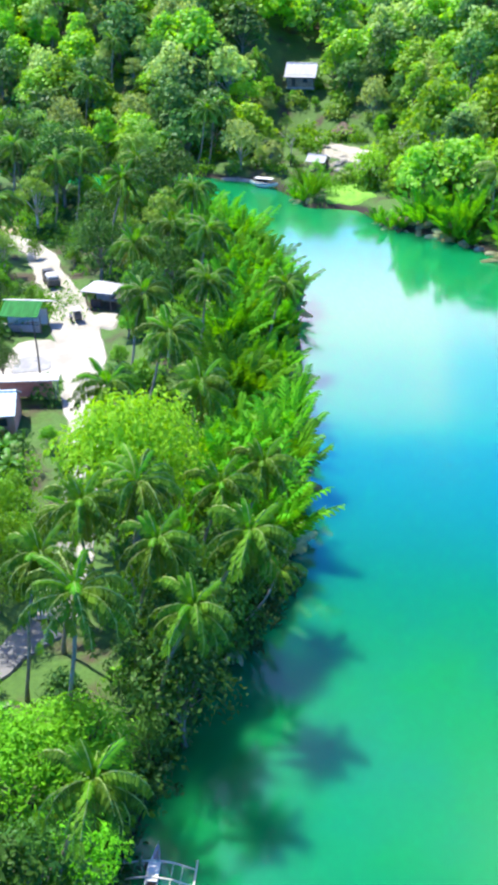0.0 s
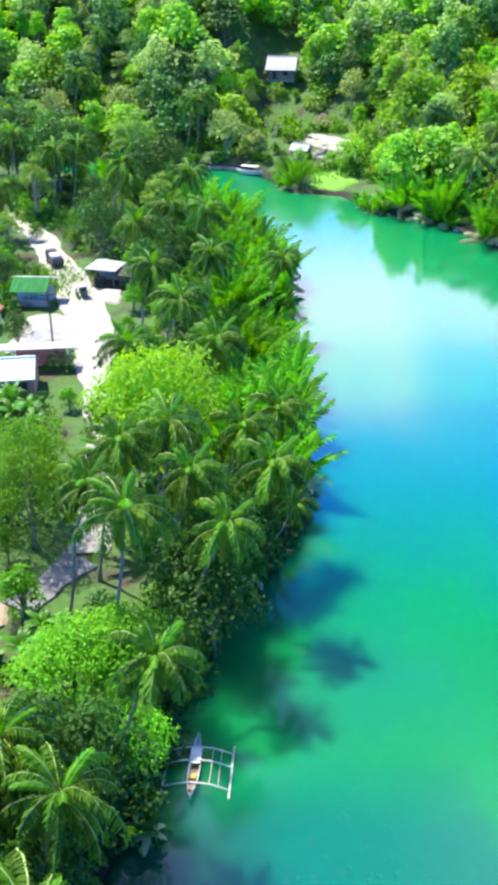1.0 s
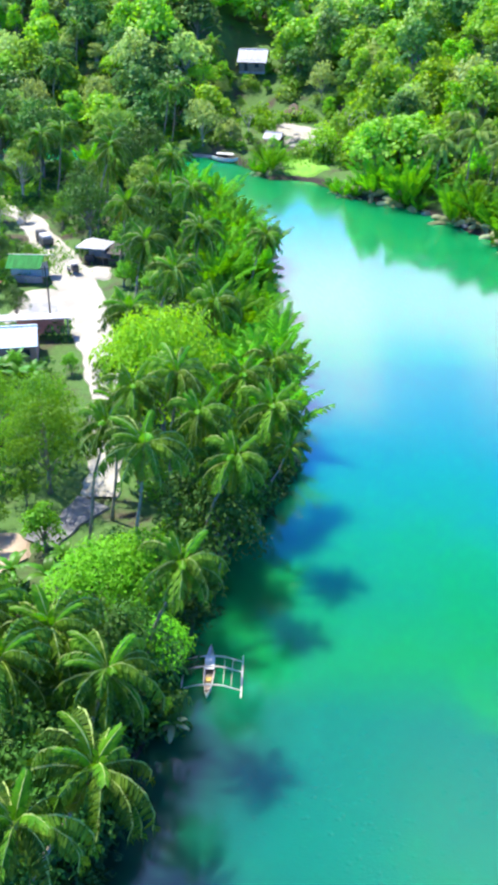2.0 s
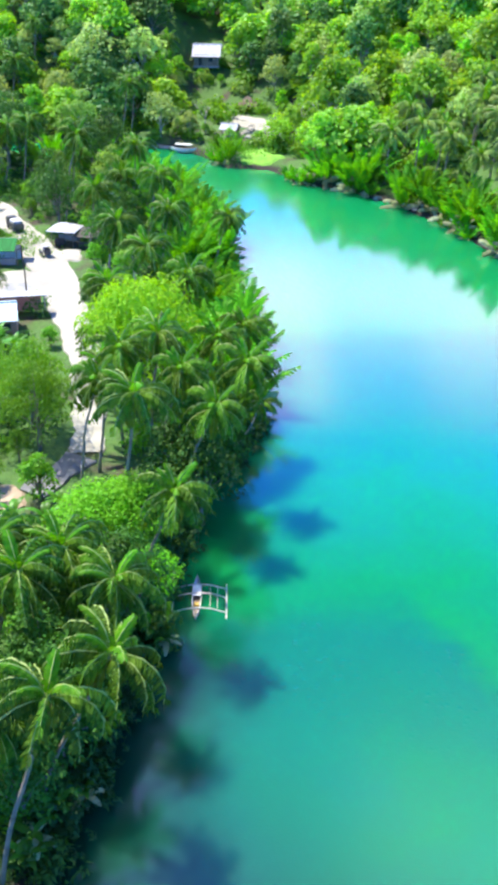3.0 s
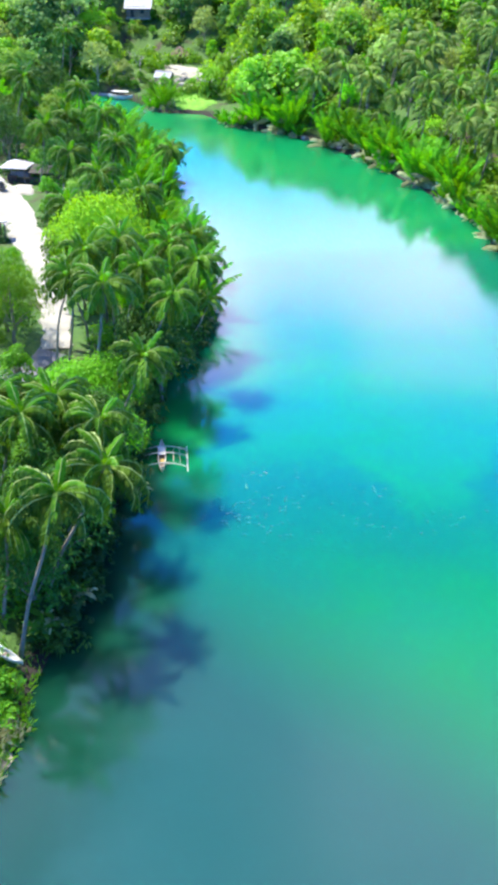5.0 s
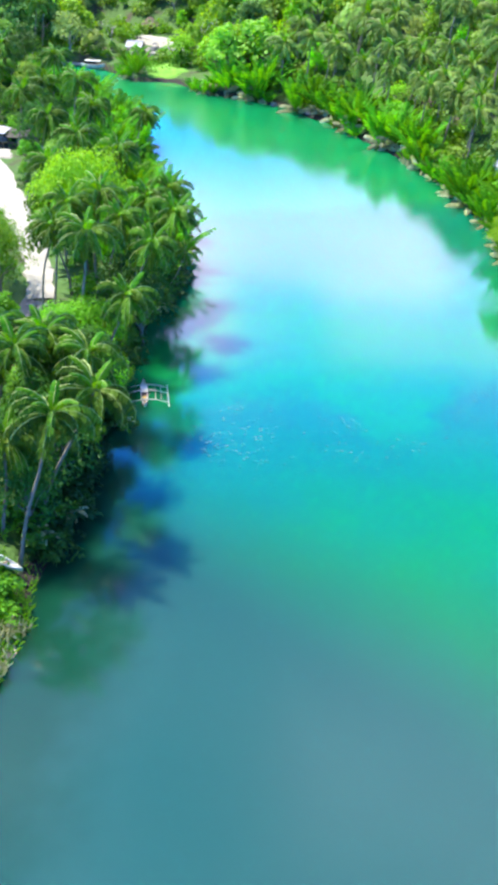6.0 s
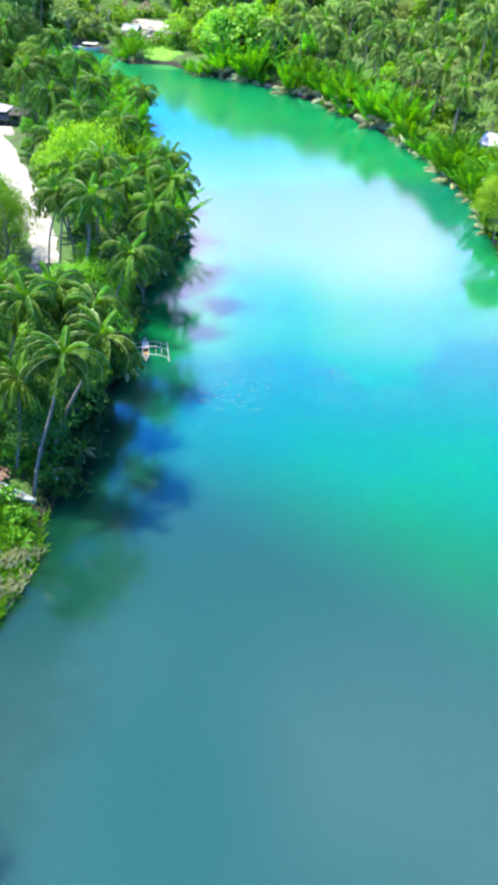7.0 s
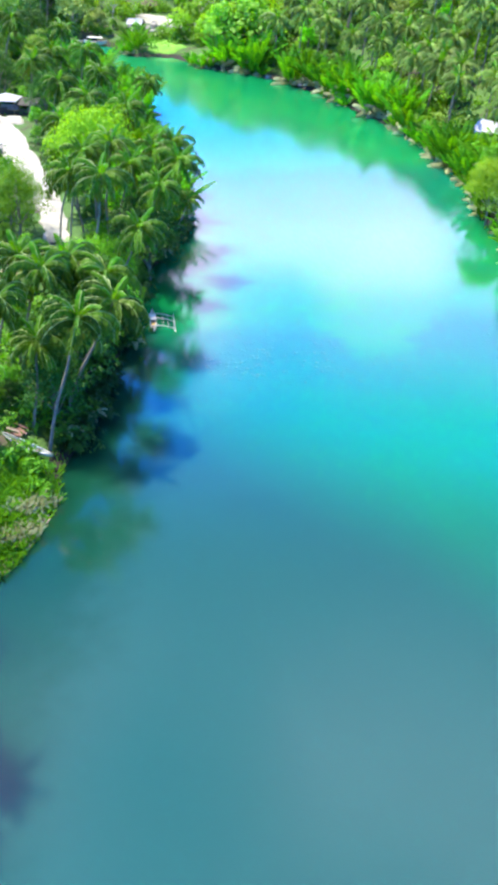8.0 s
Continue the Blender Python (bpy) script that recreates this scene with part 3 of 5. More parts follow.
def crown_mesh(seed, lobes, count, radius, tall, leaf, slim=0.5, flat=0.0, hang=0.35):
    """A crown of many single leaf sprays, gathered in uneven tufts."""
    r = np.random.default_rng(seed)
    c = crown_points(seed, lobes, radius, tall)
    pick = r.integers(0, lobes, count)
    d = r.normal(size=(count, 3))
    d[:, 2] = np.where(d[:, 2] < -0.2, -d[:, 2] * 0.7, d[:, 2])
    d /= np.linalg.norm(d, axis=1, keepdims=True)
    rad = c[pick, 3:4] * r.uniform(0.62, 1.12, (count, 1)) * np.array([[1, 1, 0.8]])
    p = c[pick, :3] + d * rad
    nrm = d + r.normal(size=(count, 3)) * 0.55 + np.array([[0, 0, 0.25 + flat]])
    nrm /= np.linalg.norm(nrm, axis=1, keepdims=True)
    t = np.cross(nrm, r.normal(size=(count, 3)))
    t /= np.linalg.norm(t, axis=1, keepdims=True)
    b = np.cross(nrm, t)
    size = leaf * r.uniform(0.6, 1.35, (count, 1))
    mid = p + t * size * 0.45 - nrm * size * 0.10
    tip = p + t * size - np.array([[0, 0, 1]]) * size * hang
    v = np.stack([p - t * size * 0.05, mid + b * size * slim * 0.5, tip, mid - b * size * slim * 0.5], 1).reshape(-1, 3)
    q = np.arange(count * 4).reshape(-1, 4)
    return v, q, c


def broadleaf_tree(name, seed, tall, radius, deep, lobes, count, leaf, mat, bark, label, category="tree", **kw):
    root = thing(name, pose(0, 0, -500), label, category, "broadleaf trees")
    v, q, c = crown_mesh(seed, lobes, count, radius, deep, leaf, **kw)
    r = np.random.default_rng(seed + 5)
    wood = Geo()
    fork = tall * 0.45
    tube(wood, [(0, 0, -0.3), (0.1, 0.05, fork * 0.5), (0.05, -0.1, fork), (0.1, 0, tall * 0.8)], [0.30, 0.22, 0.19, 0.08], 7)
    for x, y, z, rad in c[:: max(1, lobes // 7)]:
        tube(wood, [(0.05, -0.1, fork * r.uniform(0.8, 1.2)), (x * 0.5, y * 0.5, fork + (tall + z - fork) * 0.6), (x, y, tall + z)], [0.12, 0.08, 0.03], 4)
    part("trunk", wood, bark, root, smooth=True)
    part("crown", Geo().add_quads(v + np.array([[0, 0, tall]]), q), mat, root)
    return root


def shown(kinds):
    """A planter for one list of ready trees: the first use moves the tree itself, later ones copy it."""
    used = set()

    def plant(i, x, y, size=1.0, turn=0.0, sink=0.15, stretch=1.0):
        m = pose(x, y, height(x, y) - sink, 0, 0, turn) @ Matrix.Diagonal((size, size, size * stretch, 1))
        TAKEN.append((x, y))
        if i in used:
            return copy_thing(kinds[i], m)
        used.add(i)
        kinds[i].matrix_basis = m
        return kinds[i]

    return plant


NEAR_KINDS = [
    broadleaf_tree("broadleaf_tree", 101, 9.0, 6.0, 8.0, 34, 6400, 0.46, M_LEAF_YELLOW, M_BARK, "large yellow-green tree with a broad feathery crown", slim=0.44, hang=0.5),
    broadleaf_tree("broadleaf_tree", 102, 4.2, 4.2, 4.6, 26, 4600, 0.34, M_LEAF_ACACIA, M_BARK, "bright green low spreading tree with feathery leaves", slim=0.42, flat=0.8),
    broadleaf_tree("bamboo_grove", 103, 5.5, 4.6, 8.0, 30, 4400, 0.38, M_LEAF_MID, M_BARK, "dense green feathery bamboo-like tree by the road", slim=0.28, hang=0.55),
    broadleaf_tree("broadleaf_tree", 104, 3.4, 2.6, 4.8, 16, 1500, 0.40, M_LEAF_BRIGHT, M_BARK, "small bright green leafy tree", slim=0.55),
    broadleaf_tree("broadleaf_tree", 105, 6.5, 4.6, 8.0, 20, 2300, 0.46, M_LEAF_DARK, M_BARK, "dark green leafy tree with dense crown", slim=0.5),
    broadleaf_tree("broadleaf_tree", 106, 7.2, 3.8, 6.5, 16, 1700, 0.46, M_LEAF_OLIVE, M_PALE_BARK, "pale olive tree with a light open crown", slim=0.45),
    broadleaf_tree("broadleaf_tree", 107, 5.8, 3.8, 7.0, 18, 1900, 0.46, M_LEAF_MID, M_BARK, "mid green leafy tree", slim=0.5),
]
plant_near = shown(NEAR_KINDS)
NEAR_TOPS = [12.3, 6.4, 9.2, 5.8, 10.2, 10.2, 9.2]
FOREST_MATS = M_FOREST
FOREST_SHAPES = [(5.5, 4.4, 8.0, 14), (6.5, 3.8, 9.0, 13), (7.5, 5.0, 7.0, 14), (4.8, 3.6, 7.0, 11), (8.0, 4.2, 10.0, 15)]
FOREST_LABELS = ["mid green forest tree with rounded crown", "bright green forest tree on the hillside", "greyish olive forest tree with thin crown", "dark green forest tree in dense woodland", "yellow-green forest tree with airy crown"]
FOREST_KINDS, FOREST_DATA = [], []
for i in range(10):
    tall_, rad_, deep_, lobes_ = FOREST_SHAPES[(i * 3 + i // 5) % 5]
    mat_ = i % 5
    FOREST_KINDS.append(broadleaf_tree("forest_tree", 200 + i, tall_, rad_, deep_, lobes_ + 6, 1000, 0.70, FOREST_MATS[mat_], M_PALE_BARK if mat_ == 2 else M_BARK, FOREST_LABELS[mat_], slim=0.72, hang=0.15))
    v_, q_, c_ = crown_mesh(200 + i, lobes_ + 4, 420, rad_, deep_, 1.06, slim=0.75, hang=0.15)
    FOREST_DATA.append((v_ + np.array([[0, 0, tall_]]), mat_))
plant_forest = shown(FOREST_KINDS)


def nipa_palm(seed, count, length):
    """A stemless clump of upright palm leaves, with a skirt of dead ones."""
    r = np.random.default_rng(seed)
    g, dead = Geo(), Geo()
    for target, n, lo, hi, scale in ((g, count, 58, 89, 1.0), (dead, 10 if seed % 2 else 6, 5, 62, 0.5)):
        for k in range(n):
            size = length * scale * r.uniform(0.75, 1.1)
            rib, leaf = frond_geo(seed * 50 + k, size, r.uniform(lo, hi), r.uniform(14, 52) + (0 if target is g else 30), 1.15 if target is g else 0.75, 12 if target is g else 13, 0.4 if target is g else 1.1, 1.5 if target is g else 0.7)
            a = k * 2.4 + r.uniform(-0.4, 0.4)
            c, s = math.cos(a), math.sin(a)
            rot = np.array([[c, s, 0], [-s, c, 0], [0, 0, 1]])
            off = np.array([[0.45 * c, 0.45 * s, 0.1]])
            for piece in (leaf, rib):
                target.add(np.concatenate(piece.v) @ rot + off, piece.f)
    root = thing("nipa_palm", pose(0, 0, -500), "clump of upright bright green nipa palm leaves at the waterline", "palm", "nipa palms")
    part("fronds", g, M_NIPA, root)
    part("dead_fronds", dead, M_DEAD, root, "dry bleached dead fronds hanging low")
    return root


NIPA_KINDS = [nipa_palm(61, 15, 5.2), nipa_palm(62, 14, 4.5), nipa_palm(63, 16, 5.8), nipa_palm(64, 13, 3.9)]
plant_nipa = shown(NIPA_KINDS)

# ---- palms whose places can be told one by one ----
PALMS_NEAR = [(-14.5, 27.0, 13), (-11.2, 30.7, 12.5), (-14.9, 42.8, 12.5), (-11.1, 39.1, 12), (-6.9, 48.1, 13.2), (-17.4, 39.6, 13), (-18.2, 29.0, 10), (-19.6, 43.5, 13), (-21.8, 33.8, 12.5), (-25.5, 27, 12),
              (-29, 14, 12), (-30, 4, 13), (-27.5, -7, 13), (-28.5, -13, 13), (-25, 40, 12), (-29, 24, 13)]
PALMS_MID = [(-2.7, 62.4, 14.2), (-10.0, 61.3, 15), (-11.3, 72.5, 16), (-5.6, 68.3, 15.5), (0.7, 69.8, 15), (-1.9, 76.5, 15), (-13.1, 66.6, 15.5), (-4.2, 89.9, 17), (1.2, 80.5, 14.5), (-7.9, 74.4, 15),
             (-13.5, 96, 13)]
PALMS_FAR = [(-42.9, 187.1, 15), (-20.1, 157.4, 18), (-10.8, 163.3, 14), (-7.4, 142.9, 14), (-6.0, 122.9, 14), (-13.1, 120.3, 13), (-9.1, 108.6, 13), (2.6, 129.5, 10.5), (-31.5, 186.7, 14), (-34.7, 180.8, 14),
             (-17.0, 142.4, 12)]
PALMS_RIGHT = [(37.1, 181.6, 11), (46.1, 172.1, 12), (48.3, 160, 12), (48.4, 190, 12), (52, 152.3, 12), (61.1, 165.3, 13), (60.9, 182.7, 14), (55.0, 145.1, 12), (58.3, 155.1, 14), (75.2, 178.9, 14), (70.7, 153.6, 14), (58.6, 124.8, 13),
               (54.2, 137.9, 12), (61.8, 116.3, 13), (67, 190, 16), (64, 143.8, 13), (57.3, 100, 12), (54.7, 86.0, 11), (53.7, 222.8, 18), (72, 130, 15), (66, 104, 14), (58, 74, 12)]
for x, y, top in PALMS_NEAR:
    plant_palm(x, y, top, toward=20 + 25 * math.sin(x * 3))
for x, y, top in PALMS_MID:
    plant_palm(x, y, top, toward=30 * math.sin(x * 5))
for x, y, top in PALMS_FAR:
    plant_palm(x, y, top)
for x, y, top in PALMS_RIGHT:
    plant_palm(x, y, top, pale=True)
for x, y, top in [(-13.6, 78.0, 11), (-13.8, 88.0, 11)]:
    plant_palm(x, y, top, toward=165)
# one that bends far out over the water
plant_palm(2.1, 75.2, 7.2, toward=-25, kind=7)

# ---- broadleaf trees of the near bank ----
for i, x, y, crown in [(0, -9.7, 83.5, 14.5), (1, -10.6, 58.2, 6.9), (1, -9.4, 52.4, 3.8), (1, -13.8, 56.5, 6.6), (6, -21.5, 33.5, 5.2), (3, -23.5, 30.5, 5.0), (2, -21.5, 82, 10), (3, -19.6, 67.5, 6.5), (4, -24.3, 155.6, 10), (5, -15.6, 165.9, 11), (5, -38.8, 180.5, 10), (6, -3.6, 111.8, 9), (6, -22.7, 94, 8)]:
    plant_near(i, x, y, (crown - height(x, y)) / (NEAR_TOPS[i] - 1.5), (x * 37 + y * 11) % 360)
    TAKEN.extend((x + 3.2 * math.cos(a), y + 3.2 * math.sin(a)) for a in (0, 1.57, 3.14, 4.71))
for i, x, y, crown in [(4, -36.5, 142, 7), (4, -30.6, 121.8, 6.2), (4, -25.7, 164.2, 11), (6, -17.5, 174, 10), (3, -21.6, 104.5, 4.6), (3, -9.5, 51.8, 4.5), (4, -4.4, 64.5, 8.5), (6, -9.2, 59.5, 5.5), (4, -3.6, 70.5, 7.0), (4, -21.6, 31.0, 5), (6, -17.5, 53.5, 7), (6, -36.5, 166.8, 8), (3, -13, 113, 8),
                       (4, -13.3, 149, 9), (6, -26, 76, 7), (6, -22.3, 74.8, 9), (2, -20.4, 77.0, 9.5), (6, -24.5, 70.5, 9), (2, -27, 88, 8), (4, -9, 153, 8), (6, -31, 173, 9), (3, -28, 104, 5), (6, -27.5, 64, 8), (4, -24, 59, 8), (4, -32, -3, 12), (6, -35, -10, 12), (4, -30, 4, 11), (4, -38, -18, 12),
                       (6, -11.5, 186, 11), (4, -17, 193.5, 12), (5, -23, 198.5, 13), (6, -29.5, 202.5, 12), (4, -36, 205.5, 13), (5, -43, 208, 13), (6, -50, 210.5, 13), (4, -57, 213, 14), (6, -64, 214.5, 14), (4, -20, 187, 11), (6, -33, 195, 12), (4, -46, 201, 14), (4, -39, 197, 14), (6, -27, 190, 12), (4, -52, 203, 14), (4, -47, 205.5, 15), (4, -54, 207.5, 15), (4, -60, 209, 15), (6, -40, 203, 14), (4, -66, 211, 15), (4, -37.2, 195.5, 13), (6, -33.0, 198.5, 12), (4, -44, 206, 13), (4, -57, 203, 15), (6, -50.5, 213.5, 14), (6, -57, 216, 14)]:
    plant_near(i, x, y, (crown - height(x, y)) / (NEAR_TOPS[i] - 1.5), (x * 37 + y * 11) % 360)

# a yellowish bush over the water and tall trees behind it on the other bank
for i, x, y, crown in [(0, 46.3, 78.5, 6.4), (5, 46.6, 74.8, 6.0), (3, 46.8, 71.0, 5.0), (6, 52.5, 92, 14), (6, 50.5, 79, 16), (4, 52, 70, 15), (6, 50, 62, 16), (2, 51, 54, 15), (6, 53, 47, 14)]:
    plant_near(i, x, y, (crown - height(x, y)) / (NEAR_TOPS[i] - 1.5), (x * 37 + y * 11) % 360)

# bushes round the lane on the far bank
for i, x, y, crown in [(3, 3.5, 227, 2.6), (3, 6.5, 237, 2.6), (3, 11, 241, 2.2), (3, 15, 217, 2.4), (5, 8.5, 215, 2.4), (3, 2, 221, 2.4), (6, 9, 250, 2.6), (5, 2.5, 255, 2.6), (3, 9.5, 262, 2.6), (6, 3, 263, 2.6), (3, 4.2, 265.6, 2.6), (6, 9.0, 265.0, 2.8)]:
    plant_near(i, x, y, 0.15 + crown / (NEAR_TOPS[i] - 1.0), (x * 37 + y * 11) % 360, 0.5)


# ---- what fills the woods ----
def clear_of(x, y, gap):
    return all((x - a) ** 2 + (y - b) ** 2 > gap * gap for a, b in TAKEN)


ROAD = [(-44, 45), (-33, 57), (-20.5, 68.5), (-15.6, 76), (-15.9, 86), (-17.2, 100), (-20.2, 117), (-24, 134), (-28.5, 149), (-33, 160), (-39.5, 174), (-60, 188)]
OPEN = [(-27.5, 127, 9.5), (-24, 139, 6), (-30, 112, 5), (-37, 128, 5), (-22.5, 146, 4), (-32, 155, 3.5), (-23.5, 68, 4.5), (-32, 140, 4.5), (-20.5, 25, 3.0), (-16, 76, 2.5), (-22.5, 12.5, 6.5)]
OPEN_FAR = [(6, 275, 7), (6, 267, 6), (5, 257, 5), (5, 240, 6), (5.5, 231, 5), (17, 235, 9), (13, 221, 9), (12, 205, 7), (9, 224, 5), (15, 249, 6), (4, 247, 7), (21, 226, 7), (30, 213, 5), (60, 112, 3)]


def on_open(x, y):
    return edge_distance(np.array([x]), np.array([y]), ROAD)[0] < 4.2 or any((x - a) ** 2 + (y - b) ** 2 < c * c for a, b, c in OPEN)


rand = random.Random(7)
# the near bank between the trees that can be told apart
for gx in range(-75, 8, 5):
    for gy in range(-60, 206, 5):
        x, y = gx + rand.uniform(-2.5, 2.5), gy + rand.uniform(-2.5, 2.5)
        h, d, far = spot(x, y)
        if far or h < 0.8 or d < 2 or on_open(x, y) or not clear_of(x, y, 4.0) or x < -30 - y * 0.16:
            continue
        if d < 11 and y > 82:
            continue
        if rand.random() < (0.30 if y < 110 else 0.16):
            plant_palm(x, y, h + rand.uniform(7, 12.5))
        else:
            k = rand.choice((3, 4, 6, 6, 5, 3, 5))
            plant_near(k, x, y, rand.uniform(0.55, 0.9), rand.uniform(0, 360))

# low trees that lean over the water's edge; dark kind stands in for shade
for (ax, ay), (bx, by) in zip(SHORE_LEFT[3:14], SHORE_LEFT[4:15]):
    for s in (0.1, 0.42, 0.75):
        x, y = ax + (bx - ax) * s - rand.uniform(0.9, 3.4), ay + (by - ay) * s
        if (x + 19.5) ** 2 + (y - 23) ** 2 > 30 and (x + 5.5) ** 2 + (y - 52.6) ** 2 > 9 and y > 17 and height(x, y) > 0.05:
            plant_near(4, x, y, rand.uniform(0.75, 1.15) * (0.5 if 48 < y < 66 else 1.0), rand.uniform(0, 360))
# nipa along both waterlines
for line, side in ((SHORE_LEFT, 1), (SHORE_RIGHT, -1)):
    for (ax, ay), (bx, by) in zip(line, line[1:]):
        long = math.hypot(bx - ax, by - ay)
        nx, ny = -(by - ay) / long, (bx - ax) / long
        if side < 0:
            nx, ny = (by - ay) / long * -1, (bx - ax) / long
        k = 0.0
        while k < long:
            k += rand.uniform(2.2, 3.4)
            for row in ((1.4, 3.2, 6.0, 9.0) if side > 0 else (0.3, 2.8)):
                off = row + rand.uniform(-0.7, 0.7)
                x, y = ax + (bx - ax) * k / long + nx * off, ay + (by - ay) * k / long + ny * off
                h, d, far = spot(x, y)
                if d < (-0.5 if side < 0 else 0.3):
                    continue
                if side > 0 and not (82 < y < 203 and x > -30):
                    continue
                if side < 0 and (y < 40 or x < 3 or ((x - 14) ** 2 + (y - 204) ** 2 < 36)):
                    continue
                clump = math.sin(x * 0.41 + y * 0.33) + math.sin(y * 0.19 - x * 0.11 + 1.3)
                if not clear_of(x, y, 1.5) or rand.random() < 0.22 or (side < 0 and clump < -1.45 + 0.25 * row):
                    continue
                plant_nipa(rand.choice((0, 1, 2, 2) if row > 2 else (0, 1, 3)), x, y, rand.uniform(0.6, 1.2) * (1.1 if side > 0 else 0.95 if x < 12 else 1.15), rand.uniform(0, 360))

# the hillsides: single trees along the water, woods behind
spots = []
for gx in range(-132, 150, 6):
    for gy in range(24, 440, 6):
        x, y = gx + rand.uniform(-2.6, 2.6), gy + rand.uniform(-2.6, 2.6)
        h, d, far = spot(x, y)
        if not far or d < (4.2 if x > 30 else 5.5 if x > 0 else 3) or any((x - a) ** 2 + (y - b) ** 2 < c * c for a, b, c in OPEN_FAR) or not clear_of(x, y, 3.8):
            continue
        if y > 362 or x > min(62 + 0.18 * y, 112) or x < -12 - 0.29 * (y - 10):
            continue
        spots.append((d, x, y, h))
spots.sort()
woods_v, woods_f, woods_m, woods_n = [], [], [], 0
for j, (d, x, y, h) in enumerate(spots):
    palmy = 0.72 if x > 35 and y < 195 else 0.04
    if j < 330 and rand.random() < palmy:
        plant_palm(x, y, h + rand.uniform(8.5, 13), pale=x > 30)
        continue
    k = rand.choice((0, 5, 1, 6, 2, 7, 2, 7, 4, 9, 4, 9, 3, 0))
    # darker leaf kinds picked on this slope to stand in for its shade
    if x < 2 and y < 275 and rand.random() < 0.4:
        k = rand.choice((3, 8, 3, 8, 2))
    if x > 12 and y > 232:
        k = rand.choice((0, 5, 3, 8, 2, 7, 0, 3, 1))
    if x < 5 and y > 288:
        k = rand.choice((1, 6, 4, 9, 0, 5, 2, 4))
    size, turn = rand.uniform(0.85, 1.35), rand.uniform(0, 360)
    if (-4 < x < 26 and y < 262) or (x > 35 and y < 195):
        size *= 0.62
    if j < 330:
        plant_forest(k, x, y, size, turn, 0.15 + 1.3 * size, stretch=rand.uniform(0.85, 1.2))
    else:
        v, mat = FOREST_DATA[k]
        c, s = math.cos(turn) * size, math.sin(turn) * size
        woods_v.append(v @ np.array([[c, s, 0], [-s, c, 0], [0, 0, size]]) + np.array([[x, y, h - 0.2]]))
        woods_f.append(np.arange(len(v)).reshape(-1, 4) + woods_n)
        woods_m.append(np.full(len(v) // 4, mat, np.int32))
        woods_n += len(v)
g = Geo().add_quads(np.concatenate(woods_v), np.concatenate(woods_f))
woods = part("woods", g, FOREST_MATS)
woods.data.polygons.foreach_set("material_index", np.concatenate(woods_m))
tagged(woods, "dense mixed green tropical forest on the hills", "forest", kind="stuff")


def scrub(name, spots, mats, label, category, seed, count, leaf, radius):
    """Low leafy growth, joined."""
    kinds = [crown_mesh(seed + i, 6, count, radius, radius * 1.1, leaf, slim=0.45) for i in range(4)]
    vs, fs, ms, n = [], [], [], 0
    r = random.Random(seed)
    for x, y, h in spots:
        v, q, c = kinds[r.randrange(4)]
        a, s = r.uniform(0, 6.3), r.uniform(0.6, 1.3)
        co, si = math.cos(a) * s, math.sin(a) * s
        vs.append(v @ np.array([[co, si, 0], [-si, co, 0], [0, 0, s]]) + np.array([[x, y, h + radius * 0.35 * s]]))
        fs.append(q + n)
        ms.append(np.full(len(q), r.randrange(len(mats)), np.int32))
        n += len(v)
    ob = part(name, Geo().add_quads(np.concatenate(vs), np.concatenate(fs)), mats)
    ob.data.polygons.foreach_set("material_index", np.concatenate(ms))
    return tagged(ob, label, category, kind="stuff")


near_spots, far_spots, edge_spots = [], [], []
while len(near_spots) < 540:
    x, y = rand.uniform(-60, 8), rand.uniform(-30, 205)
    h, d, far = spot(x, y)
    if not far and h > 0.4 and d > (0.8 if y < 84 else 8.0) and not on_open(x, y) and x > -26 - y * 0.12:
        near_spots.append((x, y, h))
while len(far_spots) < 860:
    x, y = rand.uniform(-60, 95), rand.uniform(40, 270)
    h, d, far = spot(x, y)
    if far and h > 0.4 and d > (0.8 if x > 35 else 7.5 if x > 3 else 1.2) and not any((x - a) ** 2 + (y - b) ** 2 < (c - 1.5 if b < 240 else c - 4.2) ** 2 for a, b, c in OPEN_FAR):
        far_spots.append((x, y, h))
while len(far_spots) < 1060:
    x, y = rand.uniform(30, 66), rand.uniform(60, 192)
    h, d, far = spot(x, y)
    if far and h > 0.3 and 3.0 < d < 11:
        far_spots.append((x, y, h))
while len(edge_spots) < 230:
    x, y = rand.uniform(-40, 8), rand.uniform(-35, 84)
    h, d, far = spot(x, y)
    if not far and -0.9 < d < 2.2 and (x + 19.0) ** 2 + (y - 22.5) ** 2 > 14 and not 4 < y < 20:
        edge_spots.append((x, y, max(h, 0.2)))
scrub("undergrowth", near_spots, [M_LEAF_MID, M_LEAF_DARK, M_SCRUB_SHADE], "dense green undergrowth beneath the palms", "shrubs", 300, 190, 0.47, 2.1)
scrub("hill_undergrowth", far_spots, [M_LEAF_MID, M_LEAF_OLIVE, M_LEAF_MID, M_LEAF_BRIGHT], "tangled green undergrowth on the wooded slope", "shrubs", 310, 90, 1.0, 2.6)
scrub("waterside_scrub", edge_spots, [M_SCRUB_SHADE, M_SCRUB_SHADE, M_LEAF_DARK], "scrub overhanging the water's edge, leaf colour darkened for shade", "shrubs", 320, 170, 0.45, 1.9)


